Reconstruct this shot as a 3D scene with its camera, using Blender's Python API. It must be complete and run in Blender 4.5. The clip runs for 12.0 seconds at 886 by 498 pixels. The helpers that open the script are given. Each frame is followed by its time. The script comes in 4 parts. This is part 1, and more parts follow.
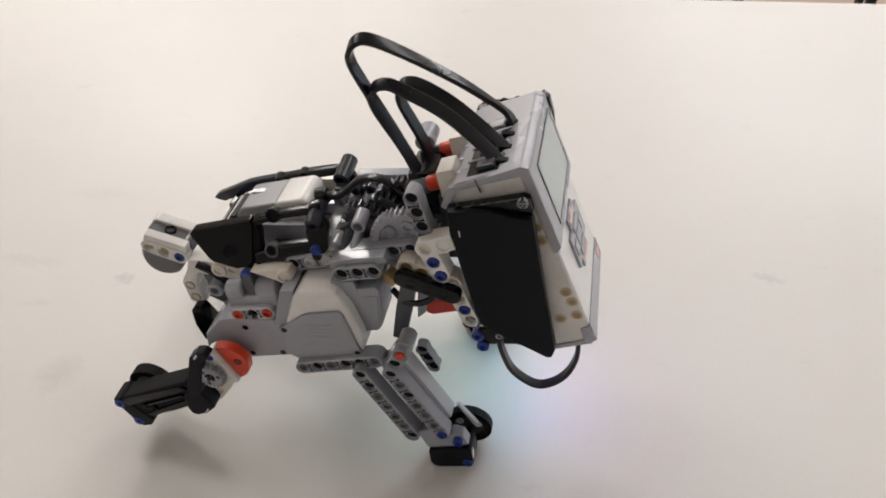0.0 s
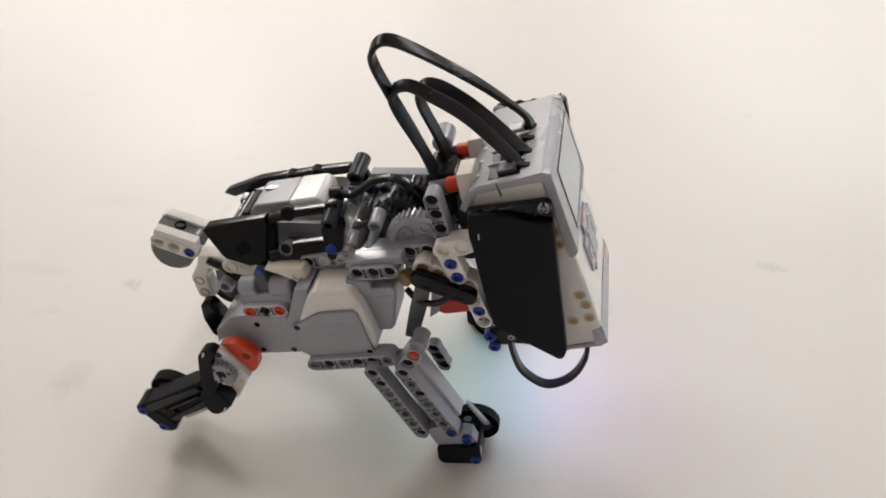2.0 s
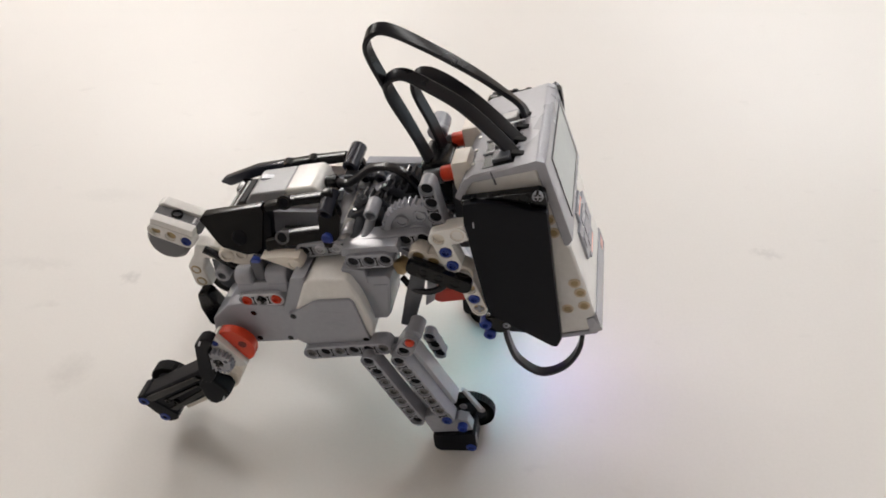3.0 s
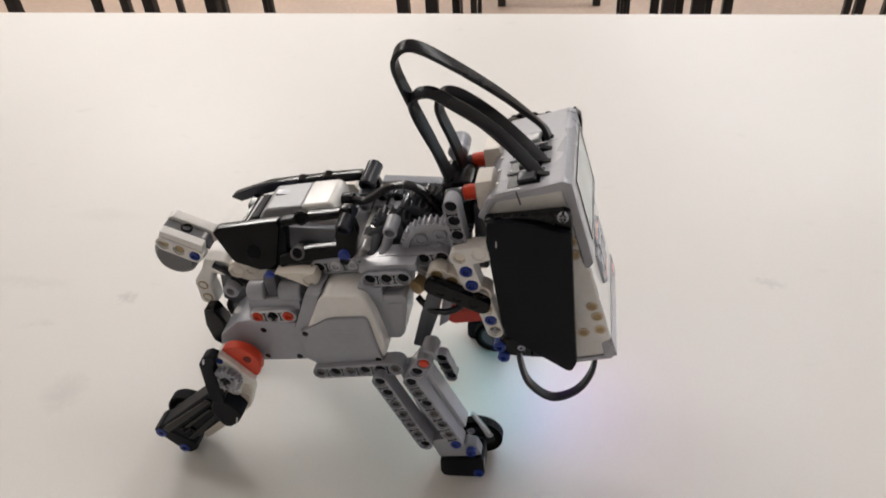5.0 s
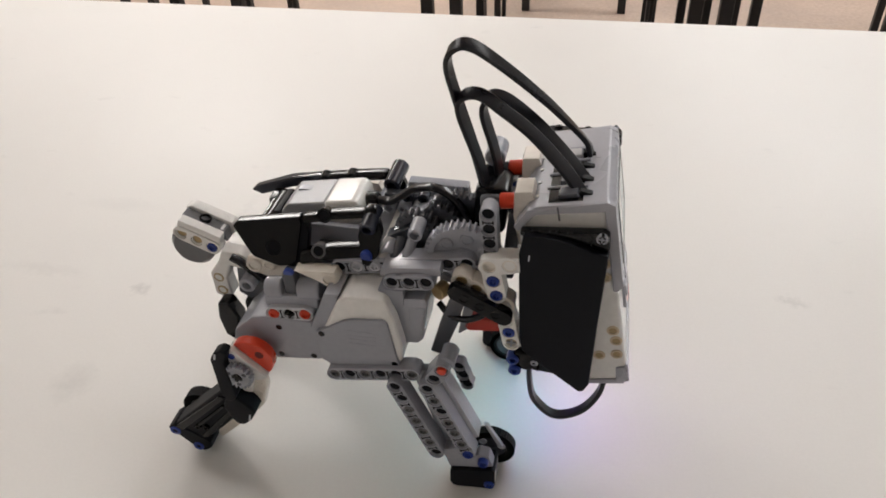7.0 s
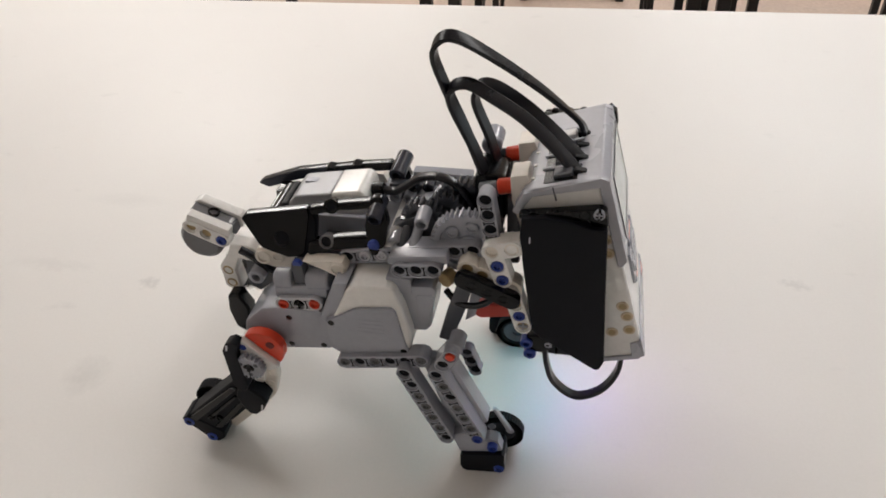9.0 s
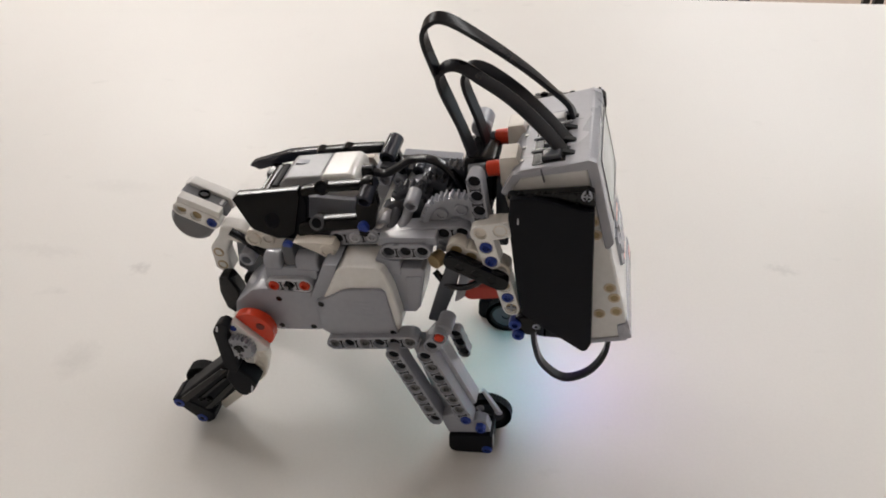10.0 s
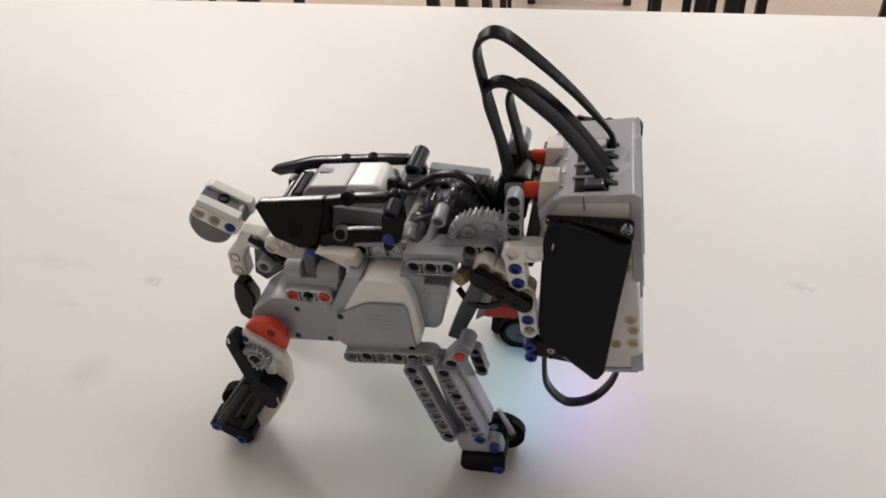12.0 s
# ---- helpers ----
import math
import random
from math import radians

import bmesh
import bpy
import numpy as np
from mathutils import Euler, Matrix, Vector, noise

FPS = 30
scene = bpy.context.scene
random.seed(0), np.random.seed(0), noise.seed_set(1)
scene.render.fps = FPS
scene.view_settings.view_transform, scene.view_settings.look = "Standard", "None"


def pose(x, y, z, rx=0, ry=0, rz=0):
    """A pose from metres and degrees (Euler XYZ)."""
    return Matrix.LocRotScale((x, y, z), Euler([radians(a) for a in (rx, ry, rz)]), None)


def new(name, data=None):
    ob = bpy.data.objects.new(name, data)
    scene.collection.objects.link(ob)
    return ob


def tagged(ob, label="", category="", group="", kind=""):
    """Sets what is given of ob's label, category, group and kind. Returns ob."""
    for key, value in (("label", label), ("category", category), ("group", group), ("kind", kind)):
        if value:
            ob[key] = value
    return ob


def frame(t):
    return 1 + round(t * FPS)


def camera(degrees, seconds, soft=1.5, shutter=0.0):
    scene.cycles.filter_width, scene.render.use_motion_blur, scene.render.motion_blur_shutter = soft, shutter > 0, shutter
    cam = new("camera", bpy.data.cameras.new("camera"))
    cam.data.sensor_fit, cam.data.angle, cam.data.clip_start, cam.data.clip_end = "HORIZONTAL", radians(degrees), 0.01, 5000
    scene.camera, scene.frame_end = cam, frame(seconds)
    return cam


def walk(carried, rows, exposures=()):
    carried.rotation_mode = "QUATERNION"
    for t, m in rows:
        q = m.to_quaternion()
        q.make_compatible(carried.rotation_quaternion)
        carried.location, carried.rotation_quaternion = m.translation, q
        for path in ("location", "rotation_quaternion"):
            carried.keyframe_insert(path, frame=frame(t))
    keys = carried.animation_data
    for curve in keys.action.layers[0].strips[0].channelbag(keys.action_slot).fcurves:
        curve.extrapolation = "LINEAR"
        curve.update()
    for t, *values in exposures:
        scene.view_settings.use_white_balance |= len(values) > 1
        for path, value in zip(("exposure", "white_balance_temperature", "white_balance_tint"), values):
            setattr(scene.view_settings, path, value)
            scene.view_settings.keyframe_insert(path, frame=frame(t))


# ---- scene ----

cam = camera(61.78, 12.0, soft=1.75, shutter=0.8)
# seconds, eye in metres, turn in degrees
PATH = [
    (0.0, 0.0698, -0.2372, 0.3691, 49.99, 3.15, 10.65),
    (0.5, 0.0719, -0.2307, 0.3713, 48.82, 3.71, 10.69),
    (1.0, 0.0722, -0.2321, 0.3725, 49.07, 4.65, 10.46),
    (1.5, 0.0722, -0.2333, 0.3713, 49.73, 4.75, 10.39),
    (2.0, 0.0746, -0.2374, 0.3723, 49.60, 4.81, 10.17),
    (2.5, 0.0743, -0.2403, 0.3727, 49.06, 4.54, 9.94),
    (3.0, 0.0808, -0.2394, 0.3716, 49.01, 5.43, 10.03),
    (5.0, 0.0653, -0.2452, 0.3659, 51.61, 3.85, 9.58),
    (5.5, 0.0637, -0.2463, 0.3679, 52.77, 3.17, 9.90),
    (6.0, 0.0615, -0.2452, 0.3671, 52.42, 3.24, 10.01),
    (6.5, 0.0621, -0.2428, 0.3641, 51.92, 3.66, 11.03),
    (7.0, 0.0603, -0.2385, 0.3622, 51.88, 2.55, 11.84),
    (9.0, 0.0583, -0.2441, 0.3641, 51.21, 3.34, 11.33),
    (9.5, 0.0620, -0.2471, 0.3618, 51.10, 3.27, 10.84),
    (10.0, 0.0621, -0.2493, 0.3619, 50.60, 3.03, 10.96),
    (10.5, 0.0662, -0.2435, 0.3660, 49.91, 3.51, 11.39),
    (11.0, 0.0631, -0.2481, 0.3585, 51.07, 3.33, 11.41),
    (11.5, 0.0615, -0.2476, 0.3598, 51.30, 3.33, 11.65),
    (12.0, 0.0620, -0.2445, 0.3611, 51.53, 3.46, 11.95),
]
walk(cam, [(t, pose(x, y, z, rx, ry, rz)) for t, x, y, z, rx, ry, rz in PATH], exposures=[(0.0, 0.12), (0.5, 0.18), (3.0, 0.20), (5.0, 0.10), (12.0, 0.09)])

# ---- light ----
FLOOR, CEIL = -0.74, 1.96
scene.view_settings.exposure = 0.0
world = bpy.data.worlds.new("sky")
scene.world = world
world.use_nodes = True
sky = world.node_tree.nodes.new("ShaderNodeTexSky")
sky.sky_type, sky.sun_disc = "NISHITA", False
sky.sun_elevation, sky.sun_rotation = radians(40), radians(120)
world.node_tree.links.new(sky.outputs[0], world.node_tree.nodes["Background"].inputs[0])
world.node_tree.nodes["Background"].inputs[1].default_value = 0.12


def area_lamp(name, m, w, h, watts, colour):
    data = bpy.data.lights.new(name, "AREA")
    data.shape, data.size, data.size_y, data.energy, data.color = "RECTANGLE", w, h, watts, colour
    ob = new(name, data)
    ob.matrix_basis = m
    return ob


# x, y, watts, colour: unseen lamps, added to suit the table; warm west, cooler east
WARM, COOL = (1.0, 0.955, 0.915), (0.975, 0.985, 1.0)
# the pair at y 5.2 answers two glows on the tabletop
LAMPS = [(-1.7, 5.2, 38, WARM), (0.8, 5.2, 30, COOL), (-1.9, 2.7, 46, WARM), (1.1, 2.8, 33, COOL), (-1.3, 0.9, 2.6, WARM), (1.2, 0.9, 2.2, COOL), (-2.4, -1.6, 3, WARM)]
for lx, ly, watts, tint in LAMPS:
    area_lamp("unseen_lamp_light", pose(lx, ly, CEIL - 0.09), 1.2, 0.5, watts, tint)
# cool fill from the right, as if through the added windows
for wy in (1.9, 4.4):
    area_lamp("window_light", pose(4.42, wy, 0.95, 0, 90, 0), 1.3, 1.8, 11.0, (0.82, 0.92, 1.0))


# ---- materials ----
def material(name, colour, rough=0.4, metal=0.0, grain=0.03, grain_size=300.0, wear=0.02, wear_size=12.0, bump=0.02, emit=0.0, coat=0.0, spec=0.5):
    m = bpy.data.materials.new(name)
    m.use_nodes = True
    nt = m.node_tree
    n, l = nt.nodes, nt.links
    b = n["Principled BSDF"]
    co = n.new("ShaderNodeTexCoord")
    fine, broad = n.new("ShaderNodeTexNoise"), n.new("ShaderNodeTexNoise")
    fine.inputs["Scale"].default_value, fine.inputs["Detail"].default_value = grain_size, 4
    broad.inputs["Scale"].default_value, broad.inputs["Detail"].default_value = wear_size, 5
    l.new(co.outputs["Object"], fine.inputs["Vector"])
    l.new(co.outputs["Object"], broad.inputs["Vector"])
    prev = None
    for tex, amount in ((broad, wear), (fine, grain)):
        ramp = n.new("ShaderNodeMapRange")
        ramp.inputs[1].default_value, ramp.inputs[2].default_value = 0.3, 0.7
        ramp.inputs[3].default_value, ramp.inputs[4].default_value = 1 - amount, 1 + amount
        l.new(tex.outputs["Fac"], ramp.inputs[0])
        mix = n.new("ShaderNodeVectorMath")
        mix.operation = "SCALE"
        if prev is None:
            mix.inputs[0].default_value = colour
        else:
            l.new(prev.outputs[0], mix.inputs[0])
        l.new(ramp.outputs[0], mix.inputs["Scale"])
        prev = mix
    l.new(prev.outputs[0], b.inputs["Base Color"])
    rr = n.new("ShaderNodeMapRange")
    rr.inputs[1].default_value, rr.inputs[2].default_value = 0.3, 0.7
    rr.inputs[3].default_value, rr.inputs[4].default_value = max(rough - 0.07, 0.03), min(rough + 0.1, 1)
    l.new(broad.outputs["Fac"], rr.inputs[0])
    l.new(rr.outputs[0], b.inputs["Roughness"])
    b.inputs["Metallic"].default_value = metal
    b.inputs["Specular IOR Level"].default_value = spec
    b.inputs["Coat Weight"].default_value = coat
    bp = n.new("ShaderNodeBump")
    bp.inputs["Strength"].default_value, bp.inputs["Distance"].default_value = bump, 0.001
    l.new(fine.outputs["Fac"], bp.inputs["Height"])
    l.new(bp.outputs[0], b.inputs["Normal"])
    if emit:
        b.inputs["Emission Color"].default_value = (*colour, 1)
        b.inputs["Emission Strength"].default_value = emit
    return m


GREY = material("light_grey_plastic", (0.37, 0.382, 0.43), 0.2)
PALE = material("pale_grey_plastic", (0.60, 0.61, 0.66), 0.2)
DARK = material("dark_grey_plastic", (0.085, 0.09, 0.105), 0.2)
WHITE = material("white_plastic", (0.88, 0.865, 0.84), 0.22, wear=0.03)
MOTOR = material("off_white_plastic", (0.40, 0.405, 0.43), 0.3)
CREAM = material("cream_white_plastic", (0.85, 0.79, 0.71), 0.28)
BLACK = material("black_plastic", (0.004, 0.004, 0.005), 0.15, spec=0.28)
MATT = material("matt_black_plastic", (0.0055, 0.0058, 0.009), 0.42, bump=0.06, spec=0.14)
SLATE = material("mid_grey_plastic", (0.14, 0.14, 0.15), 0.3)
RUBBER = material("black_rubber", (0.009, 0.009, 0.010), 0.6, bump=0.12, spec=0.25)
CABLE = material("black_cable_sheath", (0.006, 0.0058, 0.010), 0.27, spec=0.42)
BLUE = material("blue_plastic", (0.012, 0.04, 0.28), 0.3)
RED = material("orange_red_plastic", (0.72, 0.055, 0.018), 0.3)
DEEPRED = material("dark_red_plastic", (0.50, 0.035, 0.02), 0.32)
# the hub's red darkened for the shade inside its hole
SHADED_RED = material("shaded_red_bore", (0.16, 0.012, 0.008), 0.5)
TAN = material("tan_plastic", (0.45, 0.33, 0.17), 0.35)
FRAME = material("cool_grey_frame", (0.41, 0.415, 0.46), 0.24)
GLOSS = material("glossy_blue_black_plastic", (0.028, 0.031, 0.045), 0.17)
SMOOTH = material("tan_recess_plastic", (0.68, 0.56, 0.40), 0.4)
CLEAR = material("plug_clip_plastic", (0.62, 0.62, 0.63), 0.15)
SCREEN = material("grey_display_glass", (0.50, 0.56, 0.57), 0.12, grain=0.02)
LED_G = material("cyan_sensor_light", (0.16, 0.85, 0.95), 0.4, emit=13.0)
LED_V = material("violet_sensor_light", (0.50, 0.30, 1.0), 0.4, emit=15.0)
PRINT = material("faded_red_print", (0.60, 0.30, 0.29), 0.4)
LED_O = material("orange_key_light", (0.80, 0.44, 0.36), 0.4, emit=0.15)
LAMP = material("lamp_diffuser", (1.0, 0.98, 0.96), 0.5, emit=3.5)
STEEL = material("black_painted_steel", (0.012, 0.012, 0.014), 0.45)
PLYWOOD = material("varnished_plywood", (0.34, 0.22, 0.12), 0.4, grain=0.15, grain_size=60)
PAINT = material("wall_paint", (0.70, 0.68, 0.65), 0.8, grain_size=80, wear_size=2)
CEILING = material("ceiling_tile", (0.78, 0.77, 0.74), 0.9, grain_size=120, wear_size=2)
VINYL = material("beige_vinyl_floor", (0.40, 0.30, 0.235), 0.45, grain=0.10, grain_size=90, wear=0.14, wear_size=2.2)
EDGE = material("table_edge_band", (0.42, 0.36, 0.29), 0.5)


def table_material():
    m = material("white_laminate", (0.80, 0.775, 0.745), 0.46, grain=0.012, grain_size=500, wear=0.022, wear_size=3.5, bump=0.02)
    nt = m.node_tree
    n, l = nt.nodes, nt.links
    b = n["Principled BSDF"]
    base = b.inputs["Base Color"].links[0].from_socket
    co = n.new("ShaderNodeTexCoord")
    # pencil smudges and scuffs: sparse dark flecks
    stretch = n.new("ShaderNodeMapping")
    stretch.inputs["Scale"].default_value = (1.0, 1.8, 1.0)
    l.new(co.outputs["Object"], stretch.inputs["Vector"])
    flecks = n.new("ShaderNodeTexNoise")
    flecks.inputs["Scale"].default_value, flecks.inputs["Detail"].default_value = 26.0, 6
    l.new(stretch.outputs[0], flecks.inputs["Vector"])
    cut = n.new("ShaderNodeMapRange")
    cut.inputs[1].default_value, cut.inputs[2].default_value = 0.66, 0.80
    cut.inputs[3].default_value, cut.inputs[4].default_value = 0.0, 0.12
    l.new(flecks.outputs["Fac"], cut.inputs[0])
    fac = cut.outputs[0]
    warp = n.new("ShaderNodeTexNoise")
    warp.inputs["Scale"].default_value, warp.inputs["Detail"].default_value = 160.0, 4
    l.new(co.outputs["Object"], warp.inputs["Vector"])
    off = n.new("ShaderNodeVectorMath")
    off.operation = "MULTIPLY_ADD"
    off.inputs[1].default_value, off.inputs[2].default_value = (0.02, 0.02, 0), (-0.01, -0.01, 0)
    l.new(warp.outputs["Color"], off.inputs[0])
    moved = n.new("ShaderNodeVectorMath")
    l.new(co.outputs["Object"], moved.inputs[0])
    l.new(off.outputs[0], moved.inputs[1])
    for sx, sy, rx, ry, depth in ((-0.269, 0.128, 0.0080, 0.0057, 0.22), (-0.265, 0.033, 0.0138, 0.0149, 0.13), (0.207, 0.187, 0.0103, 0.0046, 0.16),
                                  (0.083, 0.136, 0.0115, 0.0138, 0.05), (-0.345, 0.230, 0.0345, 0.0092, 0.06), (-0.322, -0.011, 0.0230, 0.0046, 0.10),
                                  (-0.362, 0.138, 0.0345, 0.0069, 0.07), (-0.230, 0.236, 0.0046, 0.0322, 0.05)):
        d = n.new("ShaderNodeVectorMath")
        d.operation = "MULTIPLY_ADD"
        d.inputs[1].default_value, d.inputs[2].default_value = (1 / rx, 1 / ry, 0), (-sx / rx, -sy / ry, 0)
        l.new(moved.outputs[0], d.inputs[0])
        ln = n.new("ShaderNodeVectorMath")
        ln.operation = "LENGTH"
        l.new(d.outputs[0], ln.inputs[0])
        mr = n.new("ShaderNodeMapRange")
        mr.inputs[1].default_value, mr.inputs[2].default_value = 0.3, 1.3
        mr.inputs[3].default_value, mr.inputs[4].default_value = depth, 0.0
        l.new(ln.outputs["Value"], mr.inputs[0])
        add = n.new("ShaderNodeMath")
        add.operation = "ADD"
        l.new(fac, add.inputs[0])
        l.new(mr.outputs[0], add.inputs[1])
        fac = add.outputs[0]
    mix = n.new("ShaderNodeMix")
    mix.data_type = "RGBA"
    l.new(fac, mix.inputs["Factor"])
    l.new(base, mix.inputs["A"])
    mix.inputs["B"].default_value = (0.22, 0.21, 0.20, 1)
    l.new(mix.outputs["Result"], b.inputs["Base Color"])
    return m


LAMINATE = table_material()

# ---- building helpers: robot parts in its own space, x to its head, z up; 7 units are one 8 mm hole spacing ----
MM = 0.00115
ORIGIN = {}


HEAD_PARTS = set()


def part(name, bm, mat, parent, label="", smooth=True, unit=MM):
    org = Vector(ORIGIN.get(parent.name, (0, 0, 0))) if parent else Vector((0, 0, 0))
    on_head = parent is not None and (parent.name in HEAD_PARTS or name == "head")
    if on_head:  # the head leans a little to its far side
        for v in bm.verts:
            v.co.z -= 0.055 * (v.co.y - 22)
    plugged = any(f.material_index for f in bm.faces)
    bmesh.ops.recalc_face_normals(bm, faces=bm.faces)
    for v in bm.verts:
        v.co = (v.co - org) * unit
    me = bpy.data.meshes.new(name)
    bm.to_mesh(me)
    bm.free()
    me.materials.append(mat)
    if plugged:
        me.materials.append(TAN if mat in (WHITE, CREAM) else MATT)
    if smooth:
        for p in me.polygons:
            p.use_smooth = True
        me.set_sharp_from_angle(angle=radians(35))
    ob = new(name, me)
    ob.parent = parent
    if smooth:  # flat faces stay flat between rounded edges
        wn = ob.modifiers.new("flat_faces", "WEIGHTED_NORMAL")
        wn.keep_sharp, wn.weight = True, 60
    ORIGIN[ob.name] = tuple(org)
    if on_head:
        HEAD_PARTS.add(ob.name)
    if label:
        tagged(ob, label)
    return ob


def joined(*bms):
    out = bmesh.new()
    for bm in bms:
        me = bpy.data.meshes.new("tmp")
        bm.to_mesh(me)
        bm.free()
        out.from_mesh(me)
        bpy.data.meshes.remove(me)
    return out


def bevelled(bm, size, segments=2):
    edges = [e for e in bm.edges if len(e.link_faces) == 2 and e.calc_face_angle(0) > 0.5]
    bmesh.ops.bevel(bm, geom=edges, offset=size, segments=segments, affect="EDGES", profile=0.5, clamp_overlap=True)
    return bm


def block(x0, x1, y0, y1, z0, z1, bev=0.6):
    bm = bmesh.new()
    bmesh.ops.create_cube(bm, size=1.0)
    for v in bm.verts:
        v.co = Vector(((x0 + x1) / 2 + v.co.x * (x1 - x0), (y0 + y1) / 2 + v.co.y * (y1 - y0), (z0 + z1) / 2 + v.co.z * (z1 - z0)))
    return bevelled(bm, bev) if bev else bm


def slab(outline, y0, y1, bev=0.6, segments=2):
    """An outline in x, z drawn out from y0 to y1."""
    bm = bmesh.new()
    a = [bm.verts.new((x, y0, z)) for x, z in outline]
    b = [bm.verts.new((x, y1, z)) for x, z in outline]
    bm.faces.new(a)
    bm.faces.new(b[::-1])
    for i in range(len(a)):
        j = (i + 1) % len(a)
        bm.faces.new((a[i], b[i], b[j], a[j]))
    bmesh.ops.recalc_face_normals(bm, faces=bm.faces)
    return bevelled(bm, bev, segments) if bev else bm


def arc(cx, cz, r, a0, a1, n=12):
    return [(cx + r * math.cos(radians(a0 + (a1 - a0) * i / n)), cz + r * math.sin(radians(a0 + (a1 - a0) * i / n))) for i in range(n + 1)]


def rod(p, q, r, seg=16, bev=0.4, hollow=0.0):
    """A round bar from p to q; hollow: the radius of its bore."""
    p, q = Vector(p), Vector(q)
    h = (q - p).length
    bm = bmesh.new()
    prof = [(0, 0), (r - bev, 0), (r, bev), (r, h - bev), (r - bev, h), (0, h)]
    if hollow:
        prof = [(0, h * 0.35), (hollow, h * 0.35), (hollow, 0), (r - bev, 0), (r, bev), (r, h - bev), (r - bev, h), (hollow, h), (hollow, h * 0.65), (0, h * 0.65)]
    rings = []
    for rr, z in prof:
        if rr == 0:
            rings.append([bm.verts.new((0, 0, z))])
        else:
            rings.append([bm.verts.new((rr * math.cos(2 * math.pi * k / seg), rr * math.sin(2 * math.pi * k / seg), z)) for k in range(seg)])
    for a, b in zip(rings, rings[1:]):
        for k in range(seg):
            j = (k + 1) % seg
            f = [a[k % len(a)], a[j % len(a)], b[j % len(b)], b[k % len(b)]]
            f = list(dict.fromkeys(f))
            if len(f) > 2:
                bm.faces.new(f)
    m = Matrix.Translation(p) @ (q - p).to_track_quat("Z", "Y").to_matrix().to_4x4()
    bmesh.ops.transform(bm, matrix=m, verts=bm.verts)
    return bm


def beam(p, q, n, y, thick=7.8, width=7.4, bore=2.45, notch=True):
    """A studless beam: holes from p to q (x, z), its near face at y, with bored and stepped holes."""
    (x0, z0), (x1, z1) = p, q
    ln = math.hypot(x1 - x0, z1 - z0)
    pitch = ln / (n - 1) if n > 1 else 8.0
    ux, uz = ((x1 - x0) / ln, (z1 - z0) / ln) if n > 1 else (1, 0)
    bm = bmesh.new()
    seg, w = 20, width / 2
    for i in range(n):
        outer = []
        for k in range(seg):
            a = 2 * math.pi * (k + 0.5) / seg
            c, s = math.cos(a), math.sin(a)
            if (c < 0 and i == 0) or (c > 0 and i == n - 1):
                outer.append((w * c, w * s))
            else:
                half = pitch / 2
                m = max(abs(c) / half, abs(s) / w)
                px, pz = c / m, s / m
                if abs(px) > 0.85 * half and abs(pz) > 0.85 * w:  # square where two cells meet
                    px, pz = math.copysign(half, px), math.copysign(w, pz)
                outer.append((px, pz))
        b = bore
        circ = lambda r: [(r * math.cos(2 * math.pi * (k + 0.5) / seg), r * math.sin(2 * math.pi * (k + 0.5) / seg)) for k in range(seg)]
        o2 = [(x, z * 0.93) for x, z in outer]
        stack = [(o2, 0.0), (circ(3.0), 0.0), (circ(3.0), 0.9), (circ(b), 0.9), (circ(b), thick - 0.9), (circ(3.0), thick - 0.9), (circ(3.0), thick), (o2, thick),
                 (outer, thick - 0.3), (outer, 0.3), (o2, 0.0)]
        rings = [[bm.verts.new((x0 + ux * (i * pitch + a) - uz * c, y + d, z0 + uz * (i * pitch + a) + ux * c)) for a, c in pts] for pts, d in stack]
        for ra, rb in zip(rings, rings[1:]):
            for k in range(seg):
                j = (k + 1) % seg
                bm.faces.new((ra[k], ra[j], rb[j], rb[k]))
    bmesh.ops.remove_doubles(bm, verts=bm.verts, dist=0.02)
    for i in range(n):  # disc deep in each hole: pins in some, painted shade in the rest
        ring = [bm.verts.new((x0 + ux * (i * pitch + 2.44 * math.cos(a)) - uz * 2.44 * math.sin(a), y + 1.5, z0 + uz * (i * pitch + 2.44 * math.cos(a)) + ux * 2.44 * math.sin(a)))
                for a in (2 * math.pi * k / 12 for k in range(12))]
        bm.faces.new(ring).material_index = 1
    for i in range(n - 1 if notch and n > 2 else 0):  # narrow slots between the holes, their shade laid on as dark faces
        for a0, a1, c0, c1 in ((-0.36, 0.36, -1.7, 1.7), (-0.95, 0.95, 1.7, 2.3), (-0.95, 0.95, -2.3, -1.7)):
            mid = (i + 0.5) * pitch
            quad = [bm.verts.new((x0 + ux * (mid + a) - uz * c, y - 0.04, z0 + uz * (mid + a) + ux * c)) for a, c in ((a0, c0), (a1, c0), (a1, c1), (a0, c1))]
            bm.faces.new(quad).material_index = 1
    return bm


def pin(x, z, y, depth=1.0, r=2.6, cross=True):
    """The round head of a connector pin in a hole whose face is at y."""
    bm = rod((x, y - 0.15, z), (x, y + 5, z), r, 14, 0.4, hollow=1.5)
    if cross:
        bm = joined(bm, block(x - 2.2, x + 2.2, y + 0.5, y + 1.5, z - 0.35, z + 0.35, 0), block(x - 0.35, x + 0.35, y + 0.5, y + 1.5, z - 2.2, z + 2.2, 0))
    return bm


